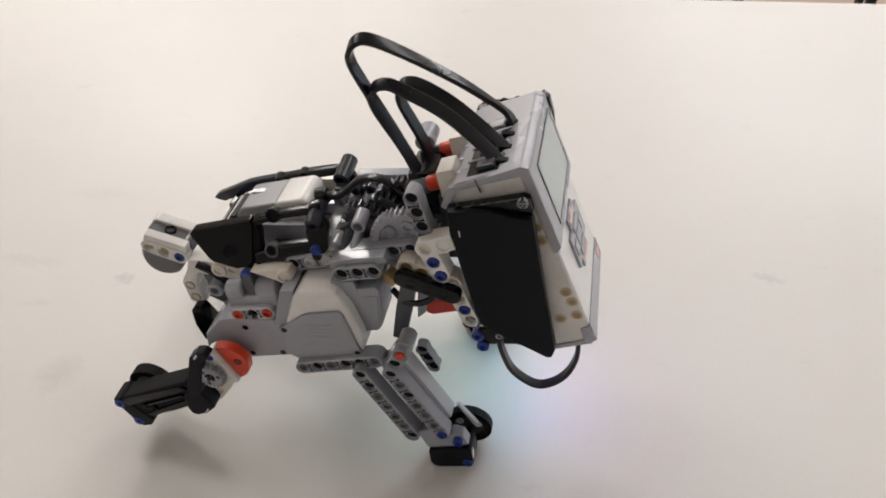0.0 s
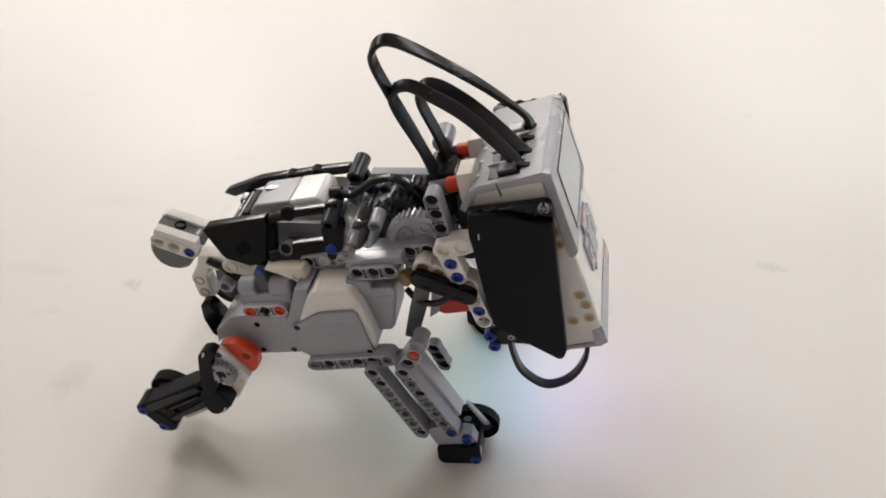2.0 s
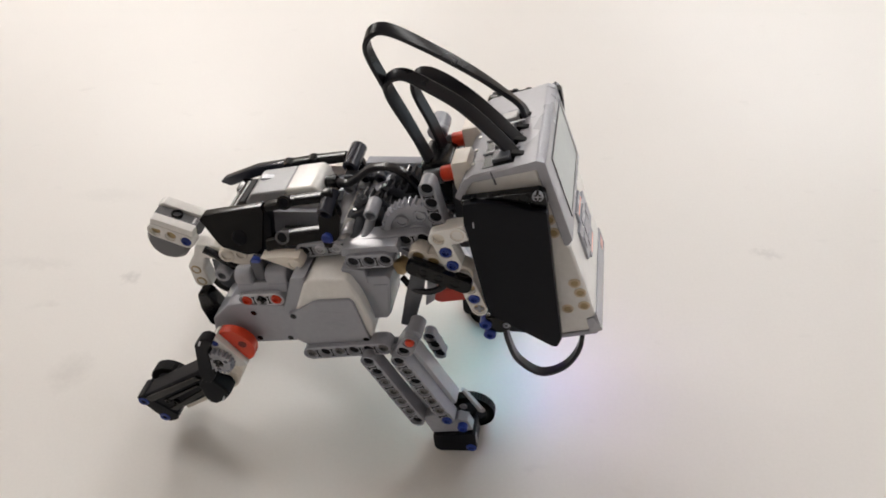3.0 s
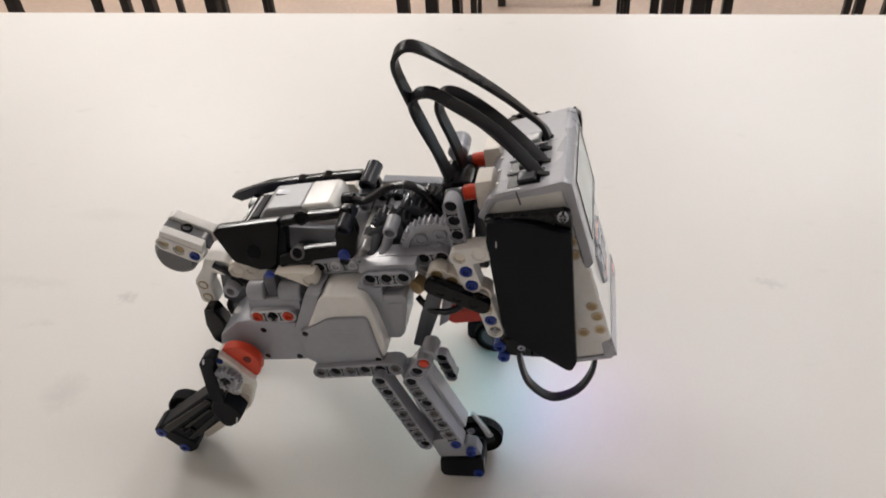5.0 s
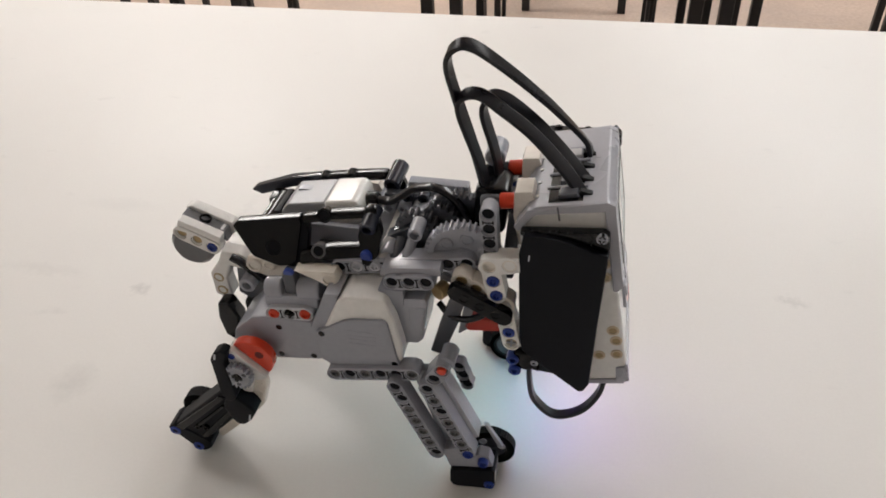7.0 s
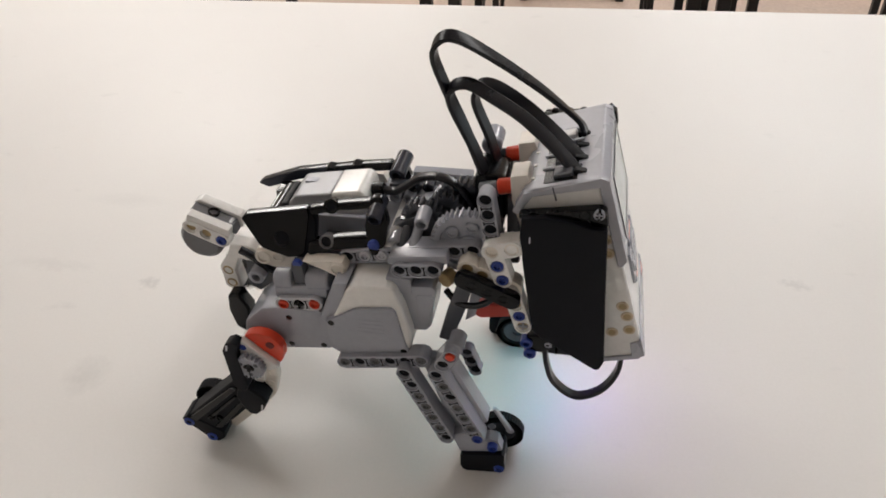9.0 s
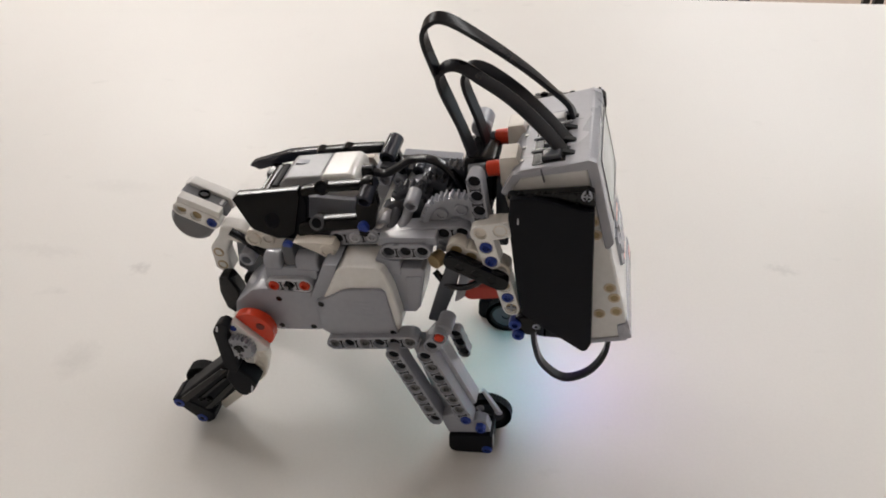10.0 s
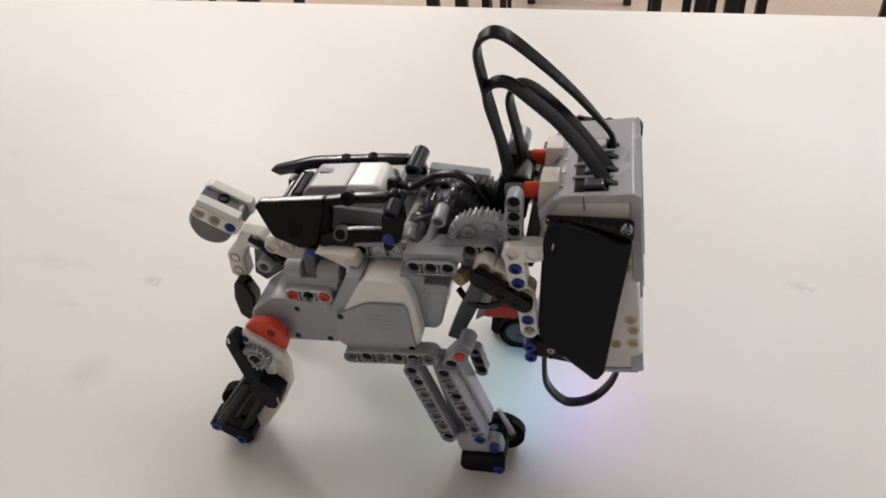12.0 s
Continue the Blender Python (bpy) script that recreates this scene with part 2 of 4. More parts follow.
def gear(x, z, y0, y1, r, teeth, bore=2.4, depth=1.9):
    bm = bmesh.new()
    pts = []
    for k in range(teeth):
        a = 2 * math.pi * k / teeth
        w = 2 * math.pi / teeth
        for da, rr in ((-0.30, r - depth), (-0.13, r), (0.13, r), (0.30, r - depth)):
            pts.append((rr * math.cos(a + da * w), rr * math.sin(a + da * w)))
    n = len(pts)
    def ring(scale, y):
        return [bm.verts.new((x + px * scale, y, z + pz * scale)) for px, pz in pts]
    def circ(rad, y):
        return [bm.verts.new((x + rad * math.cos(math.atan2(pz, px)), y, z + rad * math.sin(math.atan2(pz, px)))) for px, pz in pts]
    web = (y1 - y0) * 0.3
    stack = [circ(bore, y0), circ(bore + 2.2, y0), circ(bore + 2.4, y0 + web), circ(r - 4.4, y0 + web), circ(r - 4.0, y0), ring(1, y0), ring(1, y1), circ(r - 4, y1), circ(r - 4.4, y1 - web), circ(bore + 2.4, y1 - web), circ(bore + 2.2, y1), circ(bore, y1), ]
    stack.append(stack[0])
    for a, b in zip(stack, stack[1:]):
        for k in range(n):
            j = (k + 1) % n
            bm.faces.new((a[k], a[j], b[j], b[k]))
    return bm


def smooth_path(points, steps=10):
    ps = [Vector(p) for p in points]
    ps = [ps[0] * 2 - ps[1]] + ps + [ps[-1] * 2 - ps[-2]]
    out = []
    for i in range(1, len(ps) - 2):
        for k in range(steps):
            t = k / steps
            a, b, c, d = ps[i - 1:i + 3]
            out.append(0.5 * (2 * b + (c - a) * t + (2 * a - 5 * b + 4 * c - d) * t * t + (3 * b - a - 3 * c + d) * t ** 3))
    out.append(ps[-2])
    return out


def ribbon(points, width=5.6, thick=2.3, side=(0, 1, 0), end_side=None):
    """A flat cable with rounded edges along smooth points, its width towards side, twisting to end_side in its last part."""
    path = smooth_path(points)
    bm = bmesh.new()
    sec = []
    w, h = width / 2 - thick / 2, thick / 2
    for k in range(12):
        a = 2 * math.pi * k / 12
        sec.append(((w if math.cos(a) > 1e-6 else -w if math.cos(a) < -1e-6 else 0) + h * math.cos(a), h * math.sin(a)))
    rings = []
    for i, p in enumerate(path):
        t = (path[min(i + 1, len(path) - 1)] - path[max(i - 1, 0)]).normalized()
        w_end = min(max((i / (len(path) - 1) - 0.5) / 0.4, 0), 1) if end_side else 0
        s = Vector(side).lerp(Vector(end_side or side), w_end)
        s = (s - t * s.dot(t)).normalized()
        u = t.cross(s)
        rings.append([bm.verts.new(p + s * a + u * b) for a, b in sec])
    for a, b in zip(rings, rings[1:]):
        for k in range(12):
            j = (k + 1) % 12
            bm.faces.new((a[k], a[j], b[j], b[k]))
    bm.faces.new(rings[0])
    bm.faces.new(rings[-1][::-1])
    return bm


def wire(points, r=1.6):
    return ribbon(points, 2 * r + 0.02, 2 * r)


def mirrored(bm):
    for v in bm.verts:
        v.co.y = 2 * MID - v.co.y
    bmesh.ops.reverse_faces(bm, faces=bm.faces)
    return bm


MID = 54.0

# ---- room ----
def shell():
    def wall(name, b, label, mat=PAINT):
        tagged(part(name, b, mat, None, smooth=False, unit=1.0), label, name.split("_")[0], kind="structure")
    wall("floor", block(-4.8, 4.8, -3.2, 7.4, FLOOR - 0.1, FLOOR, 0), "worn beige vinyl classroom floor", VINYL)
    wall("ceiling", block(-4.8, 4.8, -3.2, 7.4, CEIL, CEIL + 0.1, 0), "plain off-white ceiling", CEILING)
    wall("wall_north", block(-4.8, 4.8, 7.2, 7.4, FLOOR, CEIL, 0), "plain painted wall beyond the chairs")
    wall("wall_south", block(-4.8, 4.8, -3.2, -3.0, FLOOR, CEIL, 0), "plain painted wall")
    wall("wall_west", block(-4.8, -4.6, -3.0, 7.2, FLOOR, CEIL, 0), "plain painted wall")
    # openings out of view, added to bring cool light from the right
    east = [block(4.6, 4.8, -3.0, 7.2, FLOOR, 0.2, 0), block(4.6, 4.8, -3.0, 7.2, 1.7, CEIL, 0)]
    edges = [-3.0, -1.6, 0.4, 0.9, 2.9, 3.4, 5.4, 7.2]
    for a, b in zip(edges[::2], edges[1::2]):
        east.append(block(4.6, 4.8, a, b, 0.2, 1.7, 0))
    wall("wall_east", joined(*east), "unseen painted wall with three added window openings")
    for i, (a, b) in enumerate(((-1.6, 0.4), (0.9, 2.9), (3.4, 5.4))):
        name = "window_%d" % (i + 1)
        fr = joined(block(4.66, 4.72, a, b, 0.2, 0.26, 0), block(4.66, 4.72, a, b, 1.64, 1.7, 0), block(4.66, 4.72, a, a + 0.06, 0.26, 1.64, 0),
                    block(4.66, 4.72, b - 0.06, b, 0.26, 1.64, 0), block(4.66, 4.72, (a + b) / 2 - 0.03, (a + b) / 2 + 0.03, 0.26, 1.64, 0))
        tagged(part(name, fr, PAINT, None, smooth=False, unit=1.0), "unseen white window frame open to the sky, added for cool light", "window", kind="structure")


shell()
# trays for the lamps added out of view
for lx, ly, watts, tint in LAMPS:
    tray = part("unseen_ceiling_light", block(lx - 0.65, lx + 0.65, ly - 0.28, ly + 0.28, CEIL - 0.06, CEIL, 0.01), PAINT, None, unit=1.0)
    tagged(tray, "unseen flat white ceiling light with a glowing diffuser", "ceiling light", group="ceiling lights")
    part("diffuser", block(lx - 0.6, lx + 0.6, ly - 0.25, ly + 0.25, CEIL - 0.075, CEIL - 0.06, 0), LAMP, tray, "lit diffuser", unit=1.0)


def table():
    """A large white table; its far edge runs across the view."""
    def turned(bm):
        bmesh.ops.rotate(bm, verts=bm.verts, cent=(0, 0.706, 0), matrix=Matrix.Rotation(radians(-0.85), 3, "Z"))
        return bm
    top = part("table", turned(block(-1.6, 1.3, -0.65, 0.706, -0.026, 0, 0.003)), LAMINATE, None, unit=1.0)
    tagged(top, "large white laminate table with faint pencil smudges", "table")
    for x in (-1.5, 1.2):
        for y in (-0.55, 0.58):
            part("leg", turned(rod((x, y, FLOOR), (x, y, -0.026), 0.025, 20, 0.002)), STEEL, top, "round black steel leg", unit=1.0)
    part("edge_band", turned(block(-1.6, 1.3, 0.706, 0.709, -0.025, -0.003, 0)), EDGE, top, "brownish edge band", unit=1.0)


table()


def chair(xl, xr, y, thin=()):
    """A chair: seat, backrest and four legs; thin: stretcher rods."""
    sw, d = xr - xl, 0.38
    seat = part("chair", block(xl - 0.02, xr + 0.02, y - 0.02, y + d, -0.265, -0.245, 0.008), PLYWOOD, None, unit=1.0)
    tagged(seat, "plywood chair with black square steel legs behind the table", "chair", group="chairs behind the table")
    for x in (xl, xr):
        part("leg", block(x - 0.0155, x + 0.0155, y - 0.015, y + 0.015, FLOOR, -0.266, 0.003), STEEL, seat, unit=1.0)
        part("leg", block(x - 0.012, x + 0.012, y + d - 0.03, y + d - 0.006, FLOOR, -0.266, 0.003), STEEL, seat, unit=1.0)
        part("back_post", block(x - 0.012, x + 0.012, y + d - 0.03, y + d - 0.006, -0.244, 0.06, 0.003), STEEL, seat, unit=1.0)
    part("backrest", block(xl - 0.01, xr + 0.01, y + d - 0.045, y + d - 0.031, -0.06, 0.07, 0.005), PLYWOOD, seat, unit=1.0)
    for x in thin:
        part("brace", rod((x - 0.01, y + 0.19, FLOOR + 0.05), (x, y + 0.19, -0.266), 0.006, 10, 0.001), STEEL, seat, "thin bent steel rod", unit=1.0)


chair(-1.529, -1.106, 1.592, (-1.390,))
chair(-1.585, -1.206, 2.192, ())
chair(-0.923, -0.395, 1.592, (-0.854,))
chair(-0.320, 0.265, 1.592, (-0.221, 0.176))
chair(-0.357, 0.194, 2.192, ())
chair(0.334, 0.819, 1.592, ())
chair(0.511, 0.985, 2.192, ())
chair(-0.266, 0.110, 2.712, ())

# ---- the robot dog ----
robot = new("robot_dog")
tagged(robot, "robot dog of grey, white and black plastic beams on the table", "toy robot")


def large_motor(flip):
    """A leg motor: flat gearbox, boxy body with a grey side plate and a white shell."""
    f = mirrored if flip else (lambda b: b)
    box = slab([(-105, 70), (-103, 79), (-93, 88.5), (-87, 89.8), (-62, 90.4), (-58.6, 87), (-58.6, 70.5), (-63, 66.6), (-86, 63.5), (-97, 56), (-104, 61)], 10, 33, 1.2)
    motor = part("leg_motor", f(box), GREY, robot, "grey leg motor with a white shell")
    shell_ = slab([(-58, 89.5), (-49.6, 107.5), (-46, 110), (-31, 110.6), (-28.4, 109), (-25.2, 99), (-22.4, 84), (-23.2, 75), (-56, 73)], 7.6, 36, 1.5, 3)
    part("shell", f(shell_), WHITE, motor, "rounded white shell")
    part("shell_border", f(slab([(-64.5, 88), (-55.4, 109.6), (-48.6, 110.2), (-56.4, 89)], 8.6, 36, 0.8)), GREY, motor, "grey border along the shell")
    plate = slab([(-61, 88.6), (-57.4, 90.4), (-47.4, 97.2), (-44, 98.4), (-30, 100.2), (-28.2, 98.6), (-25.4, 80), (-23.8, 73.8), (-26.5, 72.2), (-56, 69.0), (-60.5, 72)], 6, 12, 0.7)
    part("side_plate", f(plate), GREY, motor, "pale grey side plate")
    cap = slab([(-28, 107), (-13, 108.6), (-11.5, 106.5), (-14.6, 85), (-17, 82), (-28, 81)], 13.5, 33, 0.9)
    part("end_cap", f(cap), GREY, motor)
    part("cap_panel", f(slab([(-20, 103), (-13, 104), (-15.4, 86), (-20.6, 86)], 13.1, 14, 0.3)), GREY, motor)
    for x, z, y in ((-80.4, 84.4, 10), (-58.4, 88.0, 6.0), (-82.0, 67.2, 10), (-66.0, 68.6, 10), (-26.2, 75.0, 6.0)):
        part("screw", f(rod((x, y - 0.2, z), (x, y + 2, z), 1.5, 12, 0.2)), BLACK, motor, "small black screw head")
    part("top_beam_stub", f(block(-33, -22, 13, 22, 103.5, 112, 0.8)), GREY, motor)
    vents = joined(*[block(-46, -34, 5.9, 6.3, 84.2 + i * 2.4, 85.0 + i * 2.4, 0) for i in range(4)])
    part("vent", f(vents), GREY, motor, "faint moulded ribs")


large_motor(False)
large_motor(True)


def front_leg(flip):
    f = mirrored if flip else (lambda b: b)
    leg = part("front_leg", f(beam((-25.4, 66.4), (-8.1, 23.9), 7, 0.0)), GREY, robot, "slanting front leg of grey beams")
    part("leg_beam", f(beam((-10.8, 67.9), (7.1, 26.2), 7, 0.0)), GREY, leg)
    # glare along the top of this beam is put into its pale colour
    part("leg_beam", f(slab([(-9.6, 72), (-6.2, 71.4), (11.2, 30.5), (6, 26), (-12.5, 66)], 7.9, 16.4, 0.6)), PALE, leg, "glossy inner beam, coloured pale for the glare on top")
    for t in (2, 3, 4, 5):  # some holes are filled with grey pins
        part("grey_pin", f(pin(-25.4 + 17.3 * t / 6, 66.4 - 42.5 * t / 6, 0.5, r=2.4)), SLATE, leg)
    for t in (1, 3, 4, 5):
        part("grey_pin", f(pin(-10.8 + 17.9 * t / 6, 67.9 - 41.7 * t / 6, 0.5, r=2.4)), SLATE, leg)
    if not flip:
        part("leg_beam", beam((0.2, 67.0), (4.0, 55.5), 3, 16.6, thick=5, width=5.6), GREY, leg)
    part("leg_web", f(slab([(-20, 69), (-12, 70), (6, 28), (0, 19), (-7, 22)], 9.5, 14, 0.5)), GREY, leg)
    part("hip_block", f(beam((-7.4, 75.4), (-3.8, 81.2), 2, -0.2, thick=8)), GREY, leg)
    part("hip_pin", f(rod((-3.8, -0.8, 81.4), (-3.8, 4, 81.4), 2.1, 14, 0.4)), RED, leg, "small red pin")
    part("ankle", f(slab([(-6, 24.5), (2, 27.5), (8, 22), (12.0, 25.6), (16.8, 24.2), (19, 17.4), (8, 13), (-2, 12.6)], 2.0, 8.0, 0.8)), GREY, leg)
    part("ankle_pin", f(pin(7.1, 26.2, -0.3)), BLUE, leg, "blue connector pin")
    part("ankle_pin", f(pin(14.2, 21.0, -0.4)), BLUE, leg, "blue connector pin")
    part("foot", f(slab([(-1.8, 3.6), (-1.6, 12.2), (0.2, 13.4), (18.4, 17.0), (20.0, 15.6), (20.2, 4.6), (18, 2.2), (1.6, 0.2), (-0.6, 1.0)], 0.0, 12.5, 0.7)), MATT, leg, "matt black foot block")
    # white glint down the foot's corner, made as a pale strip
    part("foot_glint", f(block(19.2, 20.5, 0.8, 3.2, 7.5, 14.5, 0.4)), CLEAR, leg, "pale strip for the glint on the foot corner")
    part("foot_pin", f(pin(17.4, 5.6, -0.6)), BLUE, leg, "blue connector pin")
    part("ankle_plate", f(slab([(12.4, 33), (14.2, 32.6), (21.8, 18.6), (20.2, 16.4)], 13.5, 15.8, 0.4)), PALE, leg, "pale grey ankle plate")
    tyre = gear(15.6, 11.8, 16.6, 21.0, 11.8, 48, bore=9.2, depth=0.3)
    part("tyre", f(tyre), RUBBER, leg, "thin black rubber tyre")
    part("rim", f(joined(rod((15.6, 17.6, 11.8), (15.6, 20.4, 11.8), 9.3, 28, 0.5, hollow=2.4))), DARK, leg, "dark grey wheel rim")
    for a in (20, 140, 260):
        px, pz = 15.6 + 5.4 * math.cos(radians(a)), 11.8 + 5.4 * math.sin(radians(a))
        # hole rings coloured pale for the silvery glints on the rim
        part("rim_hole_glint", f(rod((px, 16.9, pz), (px, 18.2, pz), 2.1, 14, 0.2, hollow=1.3)), PALE, leg)


front_leg(False)
front_leg(True)


def leaning(outline, off, thick, bev=0.8, seg=2):
    """A plate in the fairing's face, which leans back as it rises; off: behind the face."""
    bm = bmesh.new()
    y = lambda z: 28 - 0.42 * (131 - z) + off
    a = [bm.verts.new((x, y(z), z)) for x, z in outline]
    b = [bm.verts.new((x, y(z) + thick, z)) for x, z in outline]
    bm.faces.new(a)
    bm.faces.new(b[::-1])
    for i in range(len(a)):
        j = (i + 1) % len(a)
        bm.faces.new((a[i], b[i], b[j], a[j]))
    bmesh.ops.recalc_face_normals(bm, faces=bm.faces)
    return bevelled(bm, bev, seg)


def leaning_ring(x, z, r, off, depth, hollow=0.0):
    y = 28 - 0.42 * (131 - z) + off
    return rod((x, y, z), (x, y + depth * 0.92, z - depth * 0.39), r, 22, 0.3, hollow=hollow)


def back_panel():
    """The black fairing along the near side of the back: a blade, two thin rails with eyes, an end tube."""
    p = part("back_panel", leaning([(-101, 126.6), (-99, 128.6), (-70.2, 133.0), (-69.4, 130), (-71.6, 114.6), (-74, 112.6), (-79.5, 111.8), (-91, 114.6), (-93, 116.2)], 0, 4.5, 0.6), BLACK, robot, "glossy black back fairing")
    part("blade_side", leaning([(-72, 131.2), (-69, 131.8), (-66.4, 127), (-66.8, 118), (-69.5, 112.2), (-76, 110.8)], 1.2, 5, 0.9), MATT, p)
    part("rail", leaning([(-70, 132.6), (-56, 135.6), (-41.5, 137.4), (-40.5, 134.4), (-56, 132.4), (-69, 129.4)], 0.8, 5, 1.2, 3), BLACK, p)
    part("rail", leaning([(-70, 119.0), (-56, 122.4), (-40.5, 124.4), (-40.5, 119.4), (-56, 117.0), (-70, 113.6)], -0.6, 5, 1.2, 3), BLACK, p)
    part("eye", leaning_ring(-59.4, 134.4, 3.3, 0.4, 5, 2.3), BLACK, p, "round eye in the rail")
    part("eye_bore", leaning_ring(-59.4, 134.4, 2.4, 0.7, 1.2), MATT, p)
    # highlight round this eye is put into a lighter grey ring
    part("eye", leaning_ring(-61.1, 120.8, 3.3, -1.4, 5, 2.4), SLATE, p, "round eye, its rim grey for the highlight on it")
    part("eye_bore", leaning_ring(-61.1, 120.8, 2.5, -1.0, 1.2), MATT, p)
    part("recess", leaning_ring(-82, 119.6, 3.7, -0.25, 1.2, 3.0), MATT, p)
    part("recess_bore", leaning_ring(-82, 119.6, 3.1, -0.12, 1.2), MATT, p)
    part("end_plate", leaning([(-43.6, 129), (-41, 140.5), (-36.5, 140.8), (-33, 131), (-34.5, 122), (-38, 117.2), (-41.5, 117.6)], -2.4, 4.6, 1.0), BLACK, p)
    part("end_tube", rod((-38.8, 23.5, 133.6), (-37.6, 35, 137.6), 3.5, 20, 0.5, hollow=2.2), GLOSS, p, "dark round end tube")
    part("end_pin", rod((-39.5, 20.8, 121.4), (-39.3, 24, 121.8), 2.7, 16, 0.5), BLUE, p, "blue pin")


def far_panel():
    """The fairing on the far side, seen from its inner edge."""
    p = part("back_panel", slab([(-114.5, 113.6), (-111.5, 116.0), (-92, 123.4), (-72, 127.0), (-71, 122), (-92, 117.6), (-109, 111.4)], 72, 76.5, 0.9), GLOSS, robot, "black back fairing")
    part("rail", slab([(-73, 127.0), (-58, 129.8), (-43, 131.8), (-42.4, 127.4), (-58, 125), (-73, 122)], 71, 76, 1.2, 3), BLACK, p)
    for x, z in ((-73.6, 126.2), (-60.2, 128.8)):
        part("eye", rod((x, 70.4, z - 2.0), (x, 75, z - 1.0), 3.2, 18, 0.3, hollow=2.2), BLACK, p, "round eye in the rail")
    part("end_plate", slab([(-43, 124), (-41.5, 133), (-36.5, 133.6), (-33.5, 126), (-36, 117), (-41, 116)], 69, 73.5, 1.0), BLACK, p)
    part("end_tube", rod((-39.2, 63.5, 129.4), (-37.8, 78, 132.4), 3.9, 20, 0.5, hollow=2.2), GLOSS, p, "dark round end tube")
    part("cross_link", block(-101, -90, 62, 72, 108, 117, 1.2), BLACK, p)


back_panel()
far_panel()

# medium motor on the back
mm = part("back_motor", slab([(-86, 116), (-85.5, 124.5), (-82, 128.6), (-64, 131.6), (-64, 118), (-84, 115)], 43, 63, 1.5, 3), MOTOR, robot, "small white and grey motor lying on the back")
part("motor_cover", slab([(-64.4, 131.8), (-50.5, 134.0), (-47.6, 131.5), (-46.8, 124), (-49, 121), (-64.4, 119)], 42.6, 63.4, 1.7, 3), WHITE, mm, "white motor cover")
part("motor_notch", block(-80.5, -73.5, 54, 58, 127.0, 129.9, 0.4), GREY, mm)
part("cable_boot", rod((-47.5, 53, 128), (-42, 53, 129), 4.0, 16, 0.8), BLACK, mm, "black cable boot")
part("motor_bracket", block(-90, -86.5, 44, 63, 112, 123.5, 0.8), MATT, mm)
part("motor_bracket", block(-98, -91, 46, 62, 106, 118, 1.0), DARK, mm)
part("axle_tube", rod((-93, 44, 116), (-93, 66, 116), 4.2, 16, 0.5, hollow=2.2), BLACK, mm, "dark cross tube")
part("motor_cable", ribbon([(-43, 53, 129), (-37, 53, 128.8), (-31, 52, 133), (-24, 50, 139), (-15, 48, 141.5), (-7, 46, 139), (-1, 44, 132), (4, 44, 122)], 4.6, 3.2), CABLE, mm, "flat black cable")

# cradle between the motors
cradle = part("cradle", block(-90, -18, 36, 74, 88, 104, 1.5), DARK, robot, "grey frame between the motors")
part("rib", block(-72, -42, 37, 40, 108, 124, 0.8), GREY, cradle)
part("rib", block(-66, -50, 34, 37.2, 112, 116, 0.6), DARK, cradle)
part("deck", block(-44, -8, 38, 66, 104, 117, 1.2), GREY, cradle)
part("deck_plate", block(-36, -16, 34, 62, 117, 121, 0.8), WHITE, cradle, "white plate")
for i in range(4):
    part("stub", rod((-38 + i * 6.5, 54, 124), (-38 + i * 6.5, 60, 124), 2.8, 14, 0.4, hollow=1.6), GREY, cradle)
part("stub_bar", block(-42, -14, 59.5, 65, 119, 128, 1.2), DARK, cradle)
part("gearbox_hump", slab([(-33, 114)] + arc(-19, 116, 12, 160, 10, 14) + [(-4, 114)], 50, 66, 1.5), GREY, cradle, "rounded grey gearbox hump")
part("axle_stub", rod((-18.6, 24, 133.0), (-18.6, 34, 133.6), 3.1, 18, 0.5, hollow=2.2), GREY, cradle, "grey round axle sleeve")
part("axle_stub", rod((-31, 24, 121.5), (-31, 33, 121.5), 3.2, 16, 0.5, hollow=1.8), GREY, cradle, "grey round axle sleeve")
part("sleeve_base", slab([(-36, 116), (-34, 124), (-24, 130), (-15, 131), (-13, 118)], 33, 40, 1.0), DARK, cradle)
part("bevel_gear", gear(-20.5, 126.5, 35, 40, 10.0, 20), DARK, cradle, "small dark gear")
part("bevel_gear", gear(-11.5, 130, 40, 44, 8.0, 16), DARK, cradle, "small dark gear")
part("far_plate", block(-32, -4, 66, 72, 117, 131, 0.8), GREY, cradle, "grey plate beyond the gears")
for i in range(2):
    part("stub", rod((-30 + i * 7.4, 56, 129.0), (-30 + i * 7.4, 62, 129.6), 2.7, 14, 0.4, hollow=1.5), GLOSS, cradle, "dark pin end")
for i in range(3):
    part("axle_stub", rod((-33 + i * 5.2, 23, 119.5 + i * 0.8), (-32 + i * 5.2, 33, 123.5 + i * 0.8), 2.3, 14, 0.4), (CLEAR, DARK, GREY)[i], cradle, "shiny axle end")

# neck gears
part("neck_gear", gear(1.0, 123.4, 25, 30, 16.4, 40, depth=1.5), GREY, robot, "large grey toothed gear")
gnear = bpy.data.objects["neck_gear"]
for a in (20, 80, 140, 200, 260, 320):
    px, pz = 1.0 + 9.0 * math.cos(radians(a)), 123.4 + 9.0 * math.sin(radians(a))
    part("gear_eye", rod((px, 25.2, pz), (px, 27.6, pz), 2.9, 16, 0.4, hollow=1.8), GREY, gnear)
    # dark core in place of the shade inside each eye
    part("gear_hole_shade", rod((px, 26.1, pz), (px, 27.6, pz), 1.9, 14, 0.1), DARK, gnear)
part("hub", rod((1, 23.5, 123.4), (1, 32, 123.4), 3.6, 18, 0.5, hollow=2.2), GREY, gnear)
part("neck_gear", gear(-3.5, 123.5, 46, 52, 17.0, 36), DARK, robot, "large dark toothed gear")

